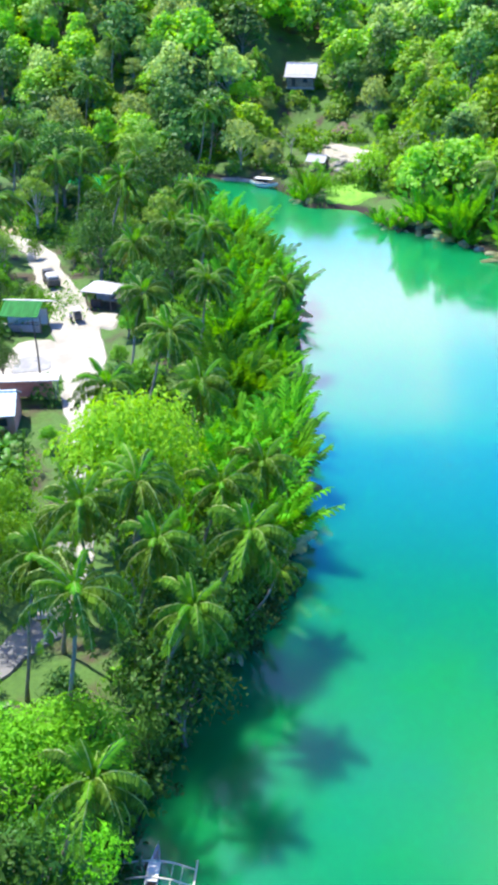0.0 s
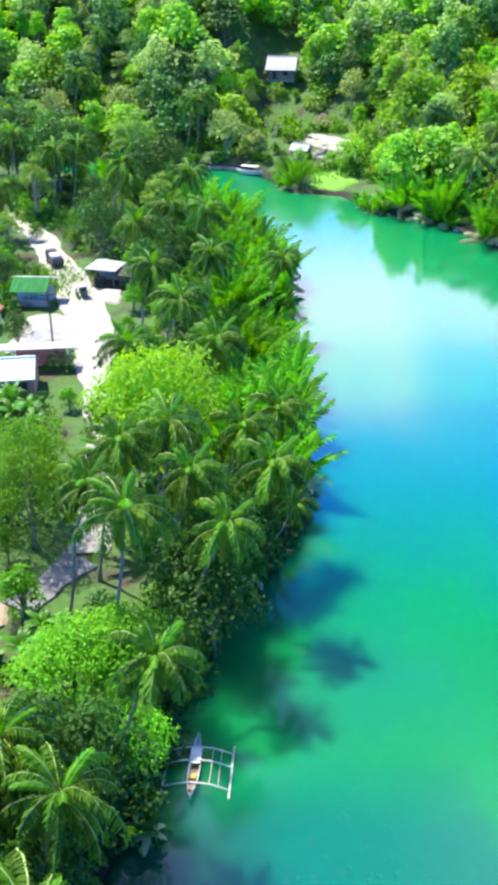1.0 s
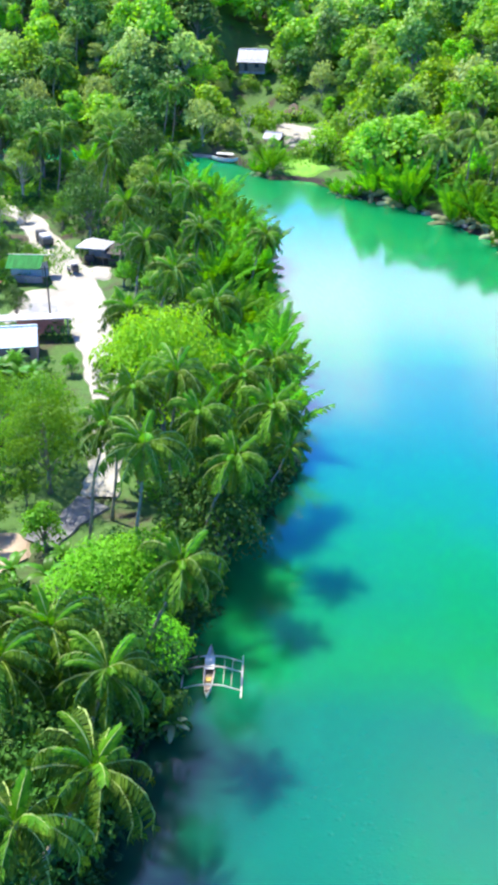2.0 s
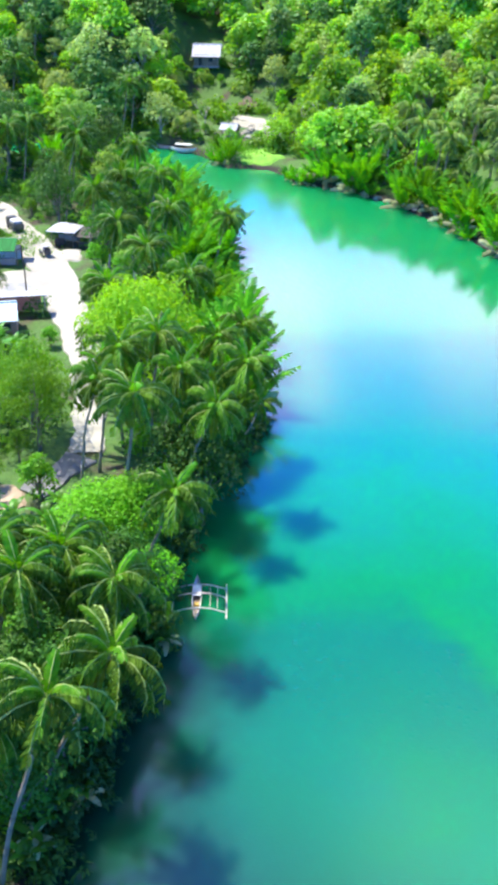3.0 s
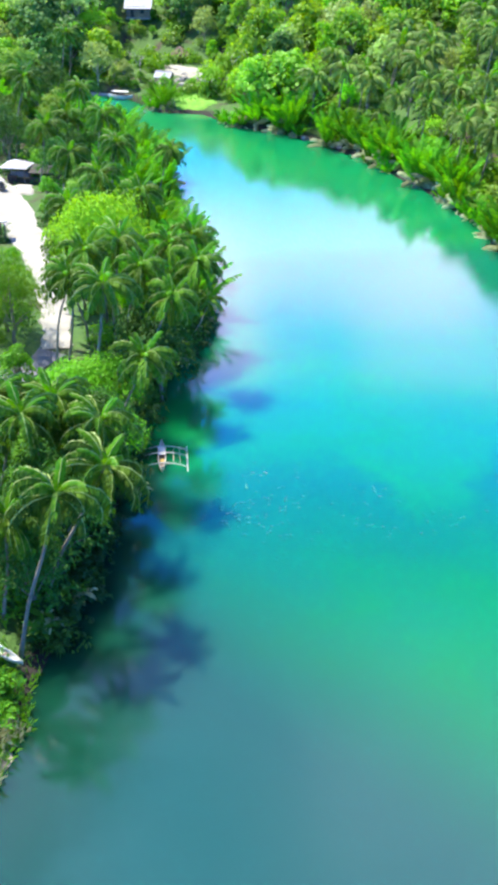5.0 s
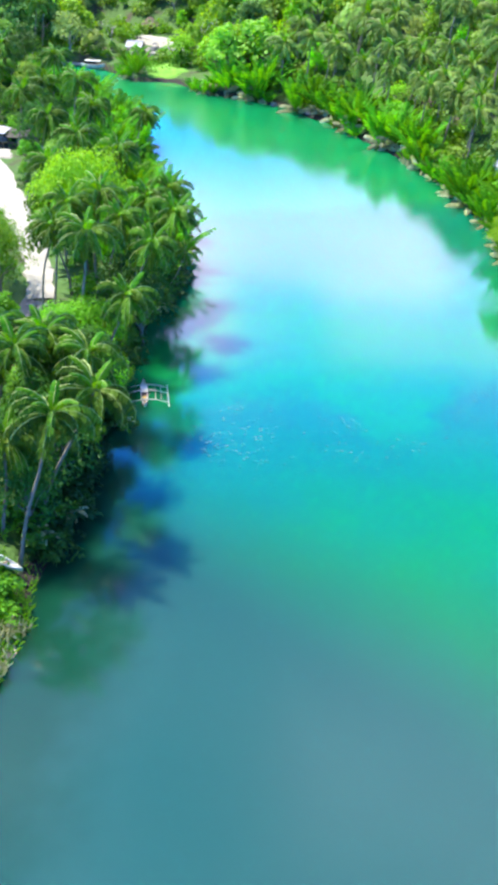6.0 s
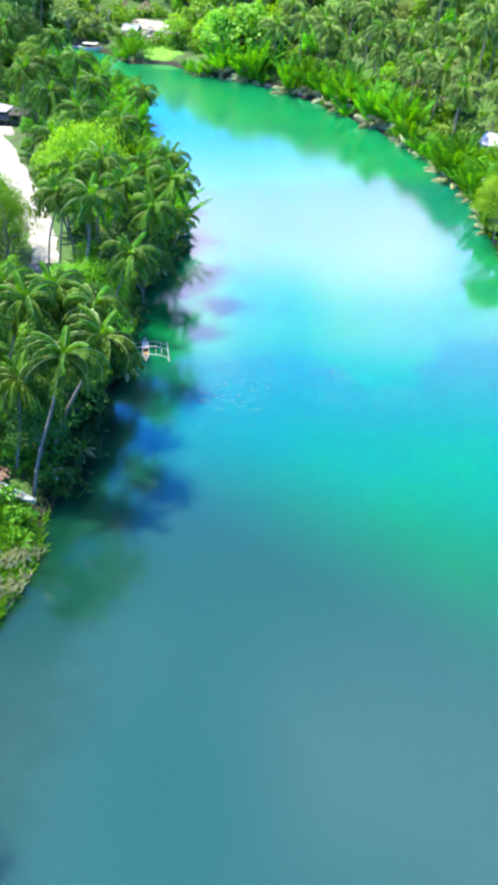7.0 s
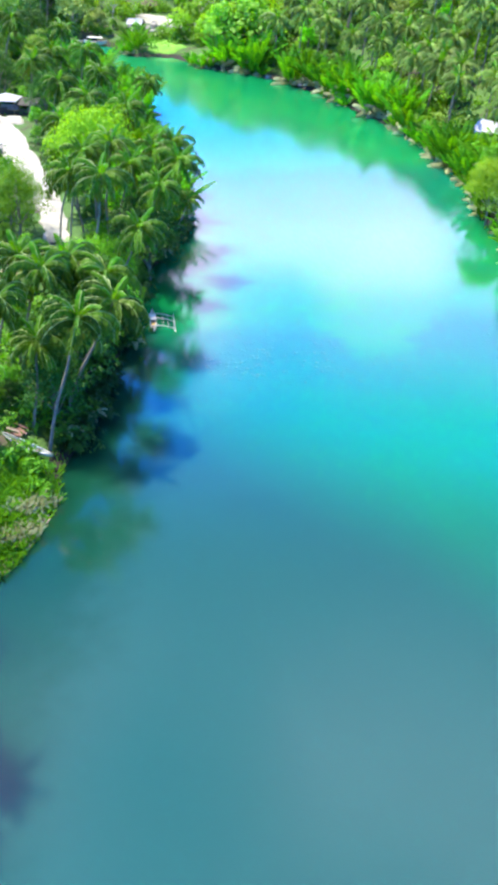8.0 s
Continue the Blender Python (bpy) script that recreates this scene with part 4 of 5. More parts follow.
# ---- road, yard, clearings ----
def strip(name, line, widths, mat, label, category, lift=0.05, samples=10, parent=None):
    """A ribbon of paving along a line, draped on the ground, with a shallow edge."""
    pts = []
    for i in range(len(line) - 1):
        a, b = Vector(line[i]), Vector(line[i + 1])
        p0 = Vector(line[i - 1]) if i else a * 2 - b
        p3 = Vector(line[i + 2]) if i + 2 < len(line) else b * 2 - a
        for k in range(samples):
            t = k / samples
            q = 0.5 * ((2 * a) + (b - p0) * t + (2 * p0 - 5 * a + 4 * b - p3) * t * t + (3 * a - p0 - 3 * b + p3) * t ** 3)
            w = widths[i] * (1 - t) + widths[i + 1] * t
            pts.append((q, w))
    v, f, n = [], [], 6
    for i, (q, w) in enumerate(pts):
        d = (pts[min(i + 1, len(pts) - 1)][0] - pts[max(i - 1, 0)][0]).normalized()
        s = Vector((-d.y, d.x))
        wob = 0.25 * math.sin(i * 0.9) + 0.15 * math.sin(i * 2.3)
        for j, k in enumerate((-1.06, -1, -0.33, 0.33, 1, 1.06)):
            c = q + s * (k * w / 2 + (wob if abs(k) >= 1 else 0) * (1 if k > 0 else -0.7))
            v.append((c.x, c.y, height(c.x, c.y) + (lift if 0 < j < 5 else -0.25) + (0.04 if j in (2, 3) else 0) + 0.12))
    for i in range(len(pts) - 1):
        f += [(i * n + j, (i + 1) * n + j, (i + 1) * n + j + 1, i * n + j + 1) for j in range(n - 1)]
    ob = part(name, Geo().add(v, f), mat, parent)
    return tagged(ob, label, category, kind="structure")


def patch(name, x, y, rx, ry, mat, label, category, seed, lift=0.04, turn=0.0):
    """An uneven sheet of bare ground or paving, draped on the ground."""
    v, f, rings, n = [(x, y, height(x, y) + lift + 0.14)], [], 5, 28
    for i in range(1, rings + 1):
        for k in range(n):
            a = 2 * math.pi * k / n
            e = (1 + 0.12 * math.sin(3 * a + seed) + 0.07 * math.sin(7 * a + 2 * seed)) * i / rings
            # squarish outline
            e /= max(abs(math.cos(a)), abs(math.sin(a))) ** 0.6
            px, py = rx * e * math.cos(a), ry * e * math.sin(a)
            c, s = math.cos(turn), math.sin(turn)
            qx, qy = x + px * c - py * s, y + px * s + py * c
            v.append((qx, qy, height(qx, qy) + (lift + 0.14 if i < rings else -0.2)))
    f += [(0, 1 + k, 1 + (k + 1) % n) for k in range(n)]
    for i in range(rings - 1):
        f += [(1 + i * n + k, 1 + (i + 1) * n + k, 1 + (i + 1) * n + (k + 1) % n, 1 + i * n + (k + 1) % n) for k in range(n)]
    ob = part(name, Geo().add(v, f), mat)
    return tagged(ob, label, category, kind="structure")


strip("road", ROAD[3:], [3.2, 3.4, 3.6, 4.8, 6.2, 5.0, 4.4, 4.2, 4.0], M_ROAD, "sunlit pale coral road along the river bank", "road")
strip("track", ROAD[:3], [2.6, 2.6, 2.8], M_DIRT, "bare earth track leaving the road", "track")
# this stretch is coloured greyer to carry the trees' shade
strip("road_shaded", ROAD[2:4], [2.8, 3.2], M_ROAD_SHADE, "grey stretch of the road with tree shade in its colour", "road")
patch("yard", -27.8, 127, 5.2, 7.8, M_ROAD, "bleached white village yard beside the road", "yard", 1.0, 0.03, -0.15)
patch("court", -28.2, 126, 2.6, 2.8, M_CONCRETE, "worn grey concrete patch in the yard", "pavement", 2.2, 0.10)
patch("verge", -22.0, 140.5, 2.6, 3.2, M_ROAD, "pale coral apron before the shed", "yard", 4.0, 0.035)
patch("dirt_clearing", -23.6, 68.3, 2.8, 2.2, M_DIRT, "bare reddish earth clearing beside the road", "ground", 3.0, 0.03)
patch("dirt_track", -48, 182, 7, 4, M_DIRT, "dry earth opening at the village end", "ground", 5.0, 0.03)
strip("stone_bank", [(9.5, 239), (14.0, 233.5), (18.5, 229), (23, 226)], [3.0, 5.0, 5.5, 4.0], M_RUBBLE, "pale broken stone slope below the lane", "slope", 0.05)
strip("lane", [(8.0, 248), (13.5, 241), (18, 235.5), (24, 231)], [3.4, 3.8, 4.0, 3.4], M_ROAD, "white concrete lane descending the far bank", "lane", 0.06)
patch("beach", -7.5, 222.8, 4.5, 0.7, M_ROCK, "narrow pale sand strip at the far bank", "beach", 2.0, 0.02, -0.35)
patch("lawn", 14.5, 206.5, 6.0, 5.0, M_LAWN, "bright green grass patch sloping to the water", "grass", 6.0, 0.02)


# ---- buildings ----
def gable_roof(root, w, l, eaves, rise, mat, over=0.5, thick=0.08, label=""):
    """Two sloping sheets with the ridge along x."""
    hw, hl = w / 2 + over, l / 2 + over
    drop = rise * over / (l / 2)
    for sgn in (-1, 1):
        g = Geo()
        a = [(-hw, sgn * hl, eaves - drop), (hw, sgn * hl, eaves - drop), (hw, 0, eaves + rise), (-hw, 0, eaves + rise)]
        slab(g, a if sgn < 0 else a[::-1], thick)
        part("roof", g, mat, root, label)
    part("ridge_cap", box(Geo(), (0, 0, eaves + rise + 0.03), (w + 2 * over, 0.3, 0.08)), mat, root)


def hip_roof(root, w, l, eaves, rise, mat, over=0.5, label=""):
    hw, hl, k = w / 2 + over, l / 2 + over, max(0.0, (w - l) / 2)
    top = [(-k, 0, eaves + rise), (k + 0.01, 0, eaves + rise)]
    base = [(-hw, -hl, eaves), (hw, -hl, eaves), (hw, hl, eaves), (-hw, hl, eaves)]
    low = [(x, y, z - 0.1) for x, y, z in base]
    g = Geo().add(base + top + low, [(0, 1, 5, 4), (2, 3, 4, 5), (1, 2, 5), (3, 0, 4), (0, 6, 7, 1), (1, 7, 8, 2), (2, 8, 9, 3), (3, 9, 6, 0), (9, 8, 7, 6)])
    part("roof", g, mat, root, label)


def walls(root, w, l, tall, mat, thick=0.15, doors=((0.0, 0.9, 0.0, 2.0),), windows=()):
    """Four walls; the front (towards -y) has its openings cut through. Openings: centre, width, sill, head."""
    g = Geo()
    front = sorted(list(doors) + list(windows))
    edge = -w / 2
    for c, ow, lo, hi in front:
        box(g, ((edge + c - ow / 2) / 2, -l / 2, tall / 2), (c - ow / 2 - edge, thick, tall), bevel=0.01)
        if lo > 0:
            box(g, (c, -l / 2, lo / 2), (ow, thick, lo), bevel=0.01)
        box(g, (c, -l / 2, (hi + tall) / 2), (ow, thick, tall - hi), bevel=0.01)
        edge = c + ow / 2
    box(g, ((edge + w / 2) / 2, -l / 2, tall / 2), (w / 2 - edge, thick, tall), bevel=0.01)
    part("wall", g, mat, root)
    part("wall", box(Geo(), (0, l / 2, tall / 2), (w, thick, tall), bevel=0.01), mat, root)
    for s in (-1, 1):
        part("wall", box(Geo(), (s * (w / 2 - thick / 2), 0, tall / 2), (thick, l - thick - 0.01, tall), bevel=0.01), mat, root)
    for c, ow, lo, hi in doors:
        part("door", box(Geo(), (c, -l / 2 + 0.03, (lo + hi) / 2), (ow - 0.02, 0.05, hi - lo - 0.02)), M_DARKWOOD, root, "dark wooden door")
    for c, ow, lo, hi in windows:
        fr = Geo()
        for s in (-1, 1):
            box(fr, (c + s * (ow / 2 - 0.04), -l / 2, (lo + hi) / 2), (0.07, 0.1, hi - lo - 0.01))
            box(fr, (c, -l / 2, (lo + hi) / 2 + s * ((hi - lo) / 2 - 0.04)), (ow - 0.16, 0.1, 0.07))
        win = part("window", fr, M_WOOD, root)
        part("pane", box(Geo(), (c, -l / 2 + 0.03, (lo + hi) / 2), (ow - 0.1, 0.02, hi - lo - 0.1)), M_BLACK, win, "dark window opening")


def at_ground(x, y, turn=0.0, up=0.1):
    return pose(x, y, height(x, y) + up, 0, 0, turn)


def posts(root, w, l, tall, mat, r=0.08):
    for sx in (-1, 1):
        for sy in (-1, 1):
            part("post", tube(Geo(), [(sx * w / 2, sy * l / 2, -0.3), (sx * w / 2, sy * l / 2, tall)], [r, r * 0.9], 6), mat, root)


# hillside house with the pale roof
t = thing("hillside_house", at_ground(6.4, 270.5, -12, 0.2), "hillside house with pale grey sheet metal roof among trees", "house")
walls(t, 6.4, 5.0, 2.8, M_WOOD, doors=((-1.6, 0.9, 0.0, 2.0),), windows=((1.2, 1.2, 0.9, 2.0),))
gable_roof(t, 6.4, 5.0, 2.8, 2.3, M_TIN_PALE, 0.55, label="weathered pale grey corrugated roof")
part("floor_slab", box(Geo(), (0, 0, -0.25), (6.6, 5.2, 0.5)), M_CONCRETE, t)

# thatched hut and low shelters above the far landing
t = thing("thatched_hut", at_ground(15.2, 249, -20), "brown thatched hut above the white lane", "hut")
posts(t, 3.6, 3.0, 1.5, M_DARKWOOD)
hip_roof(t, 3.6, 3.0, 1.4, 2.0, M_THATCH, 0.8, "shaggy brown thatch roof")
part("back_wall", box(Geo(), (0, 1.4, 0.7), (3.5, 0.12, 1.4)), M_DARKWOOD, t)
part("bench", box(Geo(), (0, 0.6, 0.45), (3.0, 0.5, 0.08)), M_WOOD, t)
t = thing("river_shelter", at_ground(9.0, 223.0, -25), "small riverside shelter with dull grey metal roof", "shelter")
posts(t, 3.4, 2.6, 2.1, M_WOOD)
gable_roof(t, 3.4, 2.6, 2.1, 0.9, M_TARP, 0.4)
part("back_wall", box(Geo(), (0, 1.25, 0.9), (3.3, 0.1, 1.8)), M_DARKWOOD, t)
t = thing("riverside_house", at_ground(30.0, 213, -30), "small whitewashed riverside house behind bare trees", "house")
walls(t, 4.6, 3.6, 2.4, M_WALL, windows=((1.3, 0.9, 0.9, 1.8),), doors=((-0.8, 0.9, 0.0, 2.0),))
gable_roof(t, 4.6, 3.6, 2.4, 1.2, M_TIN, 0.4)
t = thing("bank_house", at_ground(60, 112, -60), "small white house half hidden behind palms", "house")
walls(t, 4.2, 3.6, 2.6, M_WALL, windows=((1.2, 0.9, 0.9, 1.8),), doors=((-0.8, 0.9, 0.0, 2.0),))
gable_roof(t, 4.2, 3.6, 2.6, 1.2, M_TIN, 0.4)

# village: waiting shed by the road
t = thing("roadside_shed", at_ground(-22.6, 146.5, -18), "open roadside shed with pale hipped metal roof", "shed")
posts(t, 3.6, 3.0, 2.5, M_WOOD, 0.09)
hip_roof(t, 3.6, 3.0, 2.45, 1.0, M_TIN, 0.6, "pale hipped sheet metal roof")
part("low_wall", box(Geo(), (0, 1.4, 0.5), (3.5, 0.15, 1.0)), M_CONCRETE, t)
part("counter", box(Geo(), (-0.6, -1.0, 0.5), (1.6, 0.6, 1.0)), M_DARKWOOD, t)
t = thing("store_hut", at_ground(-18.6, 145.0, -18), "dark timber lean-to beside the roadside shed", "hut")
posts(t, 3.2, 2.6, 2.0, M_DARKWOOD)
g = slab(Geo(), [(-2.0, -1.8, 1.9), (2.0, -1.8, 1.9), (2.0, 1.7, 2.5), (-2.0, 1.7, 2.5)], 0.07)
part("roof", g, M_DARKWOOD, t)
part("back_wall", box(Geo(), (0, 1.25, 1.0), (3.1, 0.1, 2.0)), M_DARKWOOD, t)
part("front_wall", box(Geo(), (0, -1.3, 0.5), (3.1, 0.1, 1.0)), M_DARKWOOD, t)

# green roofed stall with a white awning behind it
t = thing("green_roof_stall", at_ground(-31.8, 138.0, -6), "long open stall with a green sheet metal roof", "stall")
posts(t, 5.6, 3.0, 2.4, M_WOOD)
g = slab(Geo(), [(-2.6, -1.9, 2.3), (2.6, -1.9, 2.3), (2.6, 0.9, 3.5), (-2.6, 0.9, 3.5)], 0.07)
part("roof", g, M_TIN_GREEN, t)
g = slab(Geo(), [(-3.0, 0.95, 3.52), (3.6, 0.95, 3.52), (3.6, 3.0, 2.9), (-3.0, 3.0, 2.9)], 0.07)
part("awning", g, M_TIN, t, "white metal awning behind the ridge")
part("counter", box(Geo(), (0, -1.2, 0.5), (5.0, 0.5, 1.0)), M_CONCRETE, t)
part("back_wall", box(Geo(), (0, 1.5, 1.1), (5.5, 0.12, 2.2)), M_WALL, t)

# blue roofed house with its long white canopy
t = thing("blue_roof_house", at_ground(-29.8, 110.3, 6), "village house with pale blue sheet metal roof and rose wall", "house")
walls(t, 7.0, 5.0, 2.6, M_ROSE, windows=((2.2, 1.1, 0.9, 1.9), (-1.6, 1.1, 0.9, 1.9)), doors=((0.5, 0.9, 0.0, 2.0),))
gable_roof(t, 6.4, 5.0, 2.6, 1.3, M_TIN_BLUE, 0.5)
t = thing("canopy", at_ground(-28.0, 116.4, 4), "long white flat metal canopy over a house front", "canopy")
posts(t, 9.4, 1.6, 2.6, M_CONCRETE)
part("canopy_roof", box(Geo(), (0, 0, 2.68), (10.4, 2.0, 0.16)), M_TIN, t)
part("front_wall", box(Geo(), (1.2, 0.75, 1.2), (6.0, 0.12, 2.4)), M_ROSE, t)
t = thing("orange_roof_house", at_ground(-37.3, 128.5, 80), "village house with rusty orange metal roof", "house")
walls(t, 5.4, 4.2, 2.5, M_WALL, windows=((1.5, 1.0, 0.9, 1.9),), doors=((-0.6, 0.9, 0.0, 2.0),))
gable_roof(t, 5.4, 4.2, 2.5, 1.2, M_TIN_RED, 0.5)

# heap of old boards beside the canoe
rb = random.Random(5)
t = thing("board_pile", at_ground(-20.9, 27.2, 38, 0.05), "loose heap of rusty red and bleached boards on the bank", "wood pile")
for k in range(6):
    m_ = pose(rb.uniform(-0.6, 0.6), rb.uniform(-0.5, 0.5), 0.12 + 0.07 * k, rb.uniform(-5, 5), rb.uniform(-6, 6), rb.uniform(-25, 25))
    part("board", box(Geo(), (0, 0, 0), (0.32, rb.uniform(1.4, 2.4), 0.05)), M_REDBOARD if k % 3 else M_WOOD, t, m=m_)

# power pole
t = thing("power_pole", at_ground(-26.3, 121.8), "slim dark wooden power pole in the yard", "utility pole")
part("pole", tube(Geo(), [(0, 0, -0.5), (0.05, 0, 4), (-0.1, 0, 7.6)], [0.13, 0.11, 0.09], 8), M_DARKWOOD, t)
part("crossarm", box(Geo(), (-0.1, 0, 7.2), (1.5, 0.1, 0.12)), M_DARKWOOD, t)
for s in (-0.6, 0.4):
    part("insulator", tube(Geo(), [(s, 0, 7.26), (s, 0, 7.45)], [0.05, 0.04], 6), M_WALL, t)


# ---- vehicles ----
def wheel(root, x, y, r=0.38, w=0.24):
    tyre = part("wheel", tube(Geo(), [(x - w / 2, y, r), (x - w / 2 + 0.03, y, r), (x + w / 2 - 0.03, y, r), (x + w / 2, y, r)], [r - 0.05, r, r, r - 0.05], 14), M_BLACK, root)
    part("rim", tube(Geo(), [(x - w / 2 - 0.01, y, r), (x + w / 2 + 0.01, y, r)], [r * 0.5, r * 0.5], 10), M_CONCRETE, tyre)


t = thing("truck", at_ground(-31.6, 155.0, 24, 0.3), "dark small truck with a grey covered bed parked on the road", "truck")
part("chassis", box(Geo(), (0, 0, 0.55), (1.6, 4.6, 0.22)), M_BLACK, t)
part("cab", box(Geo(), (0, 1.6, 1.2), (1.75, 1.5, 1.2), bevel=0.12, taper=0.88), M_CARPAINT, t)
part("windscreen", box(Geo(), (0, 2.28, 1.45), (1.35, 0.06, 0.5)), M_BLACK, t)
part("rear_window", box(Geo(), (0, 0.88, 1.5), (1.2, 0.05, 0.35)), M_BLACK, t)
part("cargo_bed", box(Geo(), (0, -0.85, 1.0), (1.8, 2.9, 0.75), bevel=0.04), M_CARPAINT, t)
part("cover", box(Geo(), (0, -0.75, 1.6), (1.7, 2.5, 0.45), bevel=0.15, taper=0.9), M_TARP, t, "grey tarpaulin over the load")
for x_ in (-0.78, 0.78):
    for y_ in (-1.5, 1.5):
        wheel(t, x_, y_)
t = thing("motor_tricycle", at_ground(-25.6, 140.0, 20, 0.3), "dark motor tricycle parked beside the road", "tricycle")
part("sidecar", box(Geo(), (0.55, 0, 0.75), (1.0, 1.6, 0.9), bevel=0.1, taper=0.9), M_CARPAINT, t)
part("roof", box(Geo(), (0.5, 0.1, 1.6), (1.2, 1.8, 0.06)), M_TARP, t)
for y_ in (-0.7, 0.8):
    part("roof_post", tube(Geo(), [(0.9, y_, 1.1), (0.95, y_, 1.6)], [0.025, 0.025], 5), M_BLACK, t)
part("motorcycle_body", box(Geo(), (-0.35, 0, 0.7), (0.3, 1.5, 0.35), bevel=0.08), M_CARPAINT, t)
wheel(t, -0.35, -0.75, 0.3, 0.12)
wheel(t, -0.35, 0.75, 0.3, 0.12)
wheel(t, 1.0, -0.1, 0.3, 0.12)


# ---- boats ----
def hull_geo(length, beam, depth, thick=0.05):
    """An open double-ended hull along y, with an inner skin."""
    g, n, ring = Geo(), 13, 7
    for skin in (0, 1):
        v = []
        for i in range(n):
            s = -1 + 2 * i / (n - 1)
            k = max((1 - abs(s) ** 2.4), 0.02)
            b, dep = beam / 2 * k - skin * thick * k, depth * (0.75 + 0.25 * k) - skin * thick
            sheer = 0.28 * s * s * depth / 0.5
            for j in range(ring):
                a = math.pi * j / (ring - 1)
                v.append((-b * math.cos(a), s * length / 2 * (1 - 0.01 * skin), depth + sheer - dep * math.sin(a) ** 0.8))
        f = [(i * ring + j, i * ring + j + 1, (i + 1) * ring + j + 1, (i + 1) * ring + j) for i in range(n - 1) for j in range(ring - 1)]
        g.add(v, f if skin == 0 else [q[::-1] for q in f])
    m = n * ring
    rim = []
    for i in range(n - 1):
        for j in (0, ring - 1):
            rim.append((i * ring + j, (i + 1) * ring + j, m + (i + 1) * ring + j, m + i * ring + j))
    g.f += rim
    return g


t = thing("outrigger_boat", pose(-5.4, 52.6, -0.12, 0, 0, -4), "white wooden outrigger boat with bleached bamboo floats moored at the bank", "boat")
part("hull", hull_geo(5.8, 0.8, 0.6), M_PAINT, t, smooth=True)
part("deck_cover", box(Geo(), (0, 0.9, 0.72), (0.75, 1.5, 0.10)), M_PAINT, t, "white flat deck cover")
part("floor_board", box(Geo(), (0, -0.4, 0.30), (0.55, 3.2, 0.05)), M_WOOD, t)
part("crate", box(Geo(), (0.0, -0.9, 0.5), (0.4, 0.45, 0.34)), M_YELLOW, t, "yellow plastic crate")
part("engine_box", box(Geo(), (0, -1.9, 0.55), (0.45, 0.6, 0.4)), M_WOOD, t)
for y_ in (-1.7, 0.35, 1.55):
    part("outrigger_beam", tube(Geo(), [(-2.0, y_, 0.38), (-1.0, y_, 0.72), (0, y_ + 0.05, 0.84), (1.2, y_, 0.76), (2.5, y_ - 0.05, 0.36)], [0.04, 0.05, 0.055, 0.05, 0.04], 6), M_BAMBOO, t)
part("float", tube(Geo(), [(2.5, -2.4, 0.24), (2.5, 0, 0.18), (2.5, 2.3, 0.26)], [0.06, 0.07, 0.05], 7), M_BAMBOO, t)
part("float", tube(Geo(), [(-2.0, -2.0, 0.24), (-2.0, 0, 0.18), (-2.0, 2.0, 0.26)], [0.06, 0.07, 0.05], 7), M_BAMBOO, t)
for x_ in (1.15, 1.75):
    part("side_rail", tube(Geo(), [(x_, -1.7, 0.74), (x_, 0.3, 0.74), (x_, 1.5, 0.73)], [0.02, 0.02, 0.02], 5), M_BAMBOO, t)

t = thing("canoe", pose(-20.1, 25.0, 1.2, 3, 0, 47), "pale grey-blue wooden canoe pulled up on the bank", "canoe")
part("hull", hull_geo(6.2, 0.9, 0.55), M_PAINT, t, smooth=True)
part("gunwale", tube(Geo(), [(0.33, -1.8, 0.56), (0.36, 0, 0.52), (0.33, 1.8, 0.56)], [0.03, 0.03, 0.03], 5), M_BLUEPAINT, t)
part("gunwale", tube(Geo(), [(-0.33, -1.8, 0.56), (-0.36, 0, 0.52), (-0.33, 1.8, 0.56)], [0.03, 0.03, 0.03], 5), M_BLUEPAINT, t)
for y_ in (-1.2, 1.0):
    part("thwart", box(Geo(), (0, y_, 0.42), (0.6, 0.22, 0.04)), M_WOOD, t)

t = thing("river_boat", pose(-1.8, 217.0, -0.1, 0, 0, 68), "long white boat moored at the far landing", "boat")
part("hull", hull_geo(6.0, 1.3, 0.9), M_PAINT, t, smooth=True)
for x_ in (-0.5, 0.5):
    for y_ in (-1.6, 1.6):
        part("roof_post", tube(Geo(), [(x_, y_, 0.7), (x_, y_, 1.9)], [0.03, 0.03], 5), M_WOOD, t)
part("roof", box(Geo(), (0, 0, 1.95), (1.3, 3.8, 0.08)), M_PAINT, t)


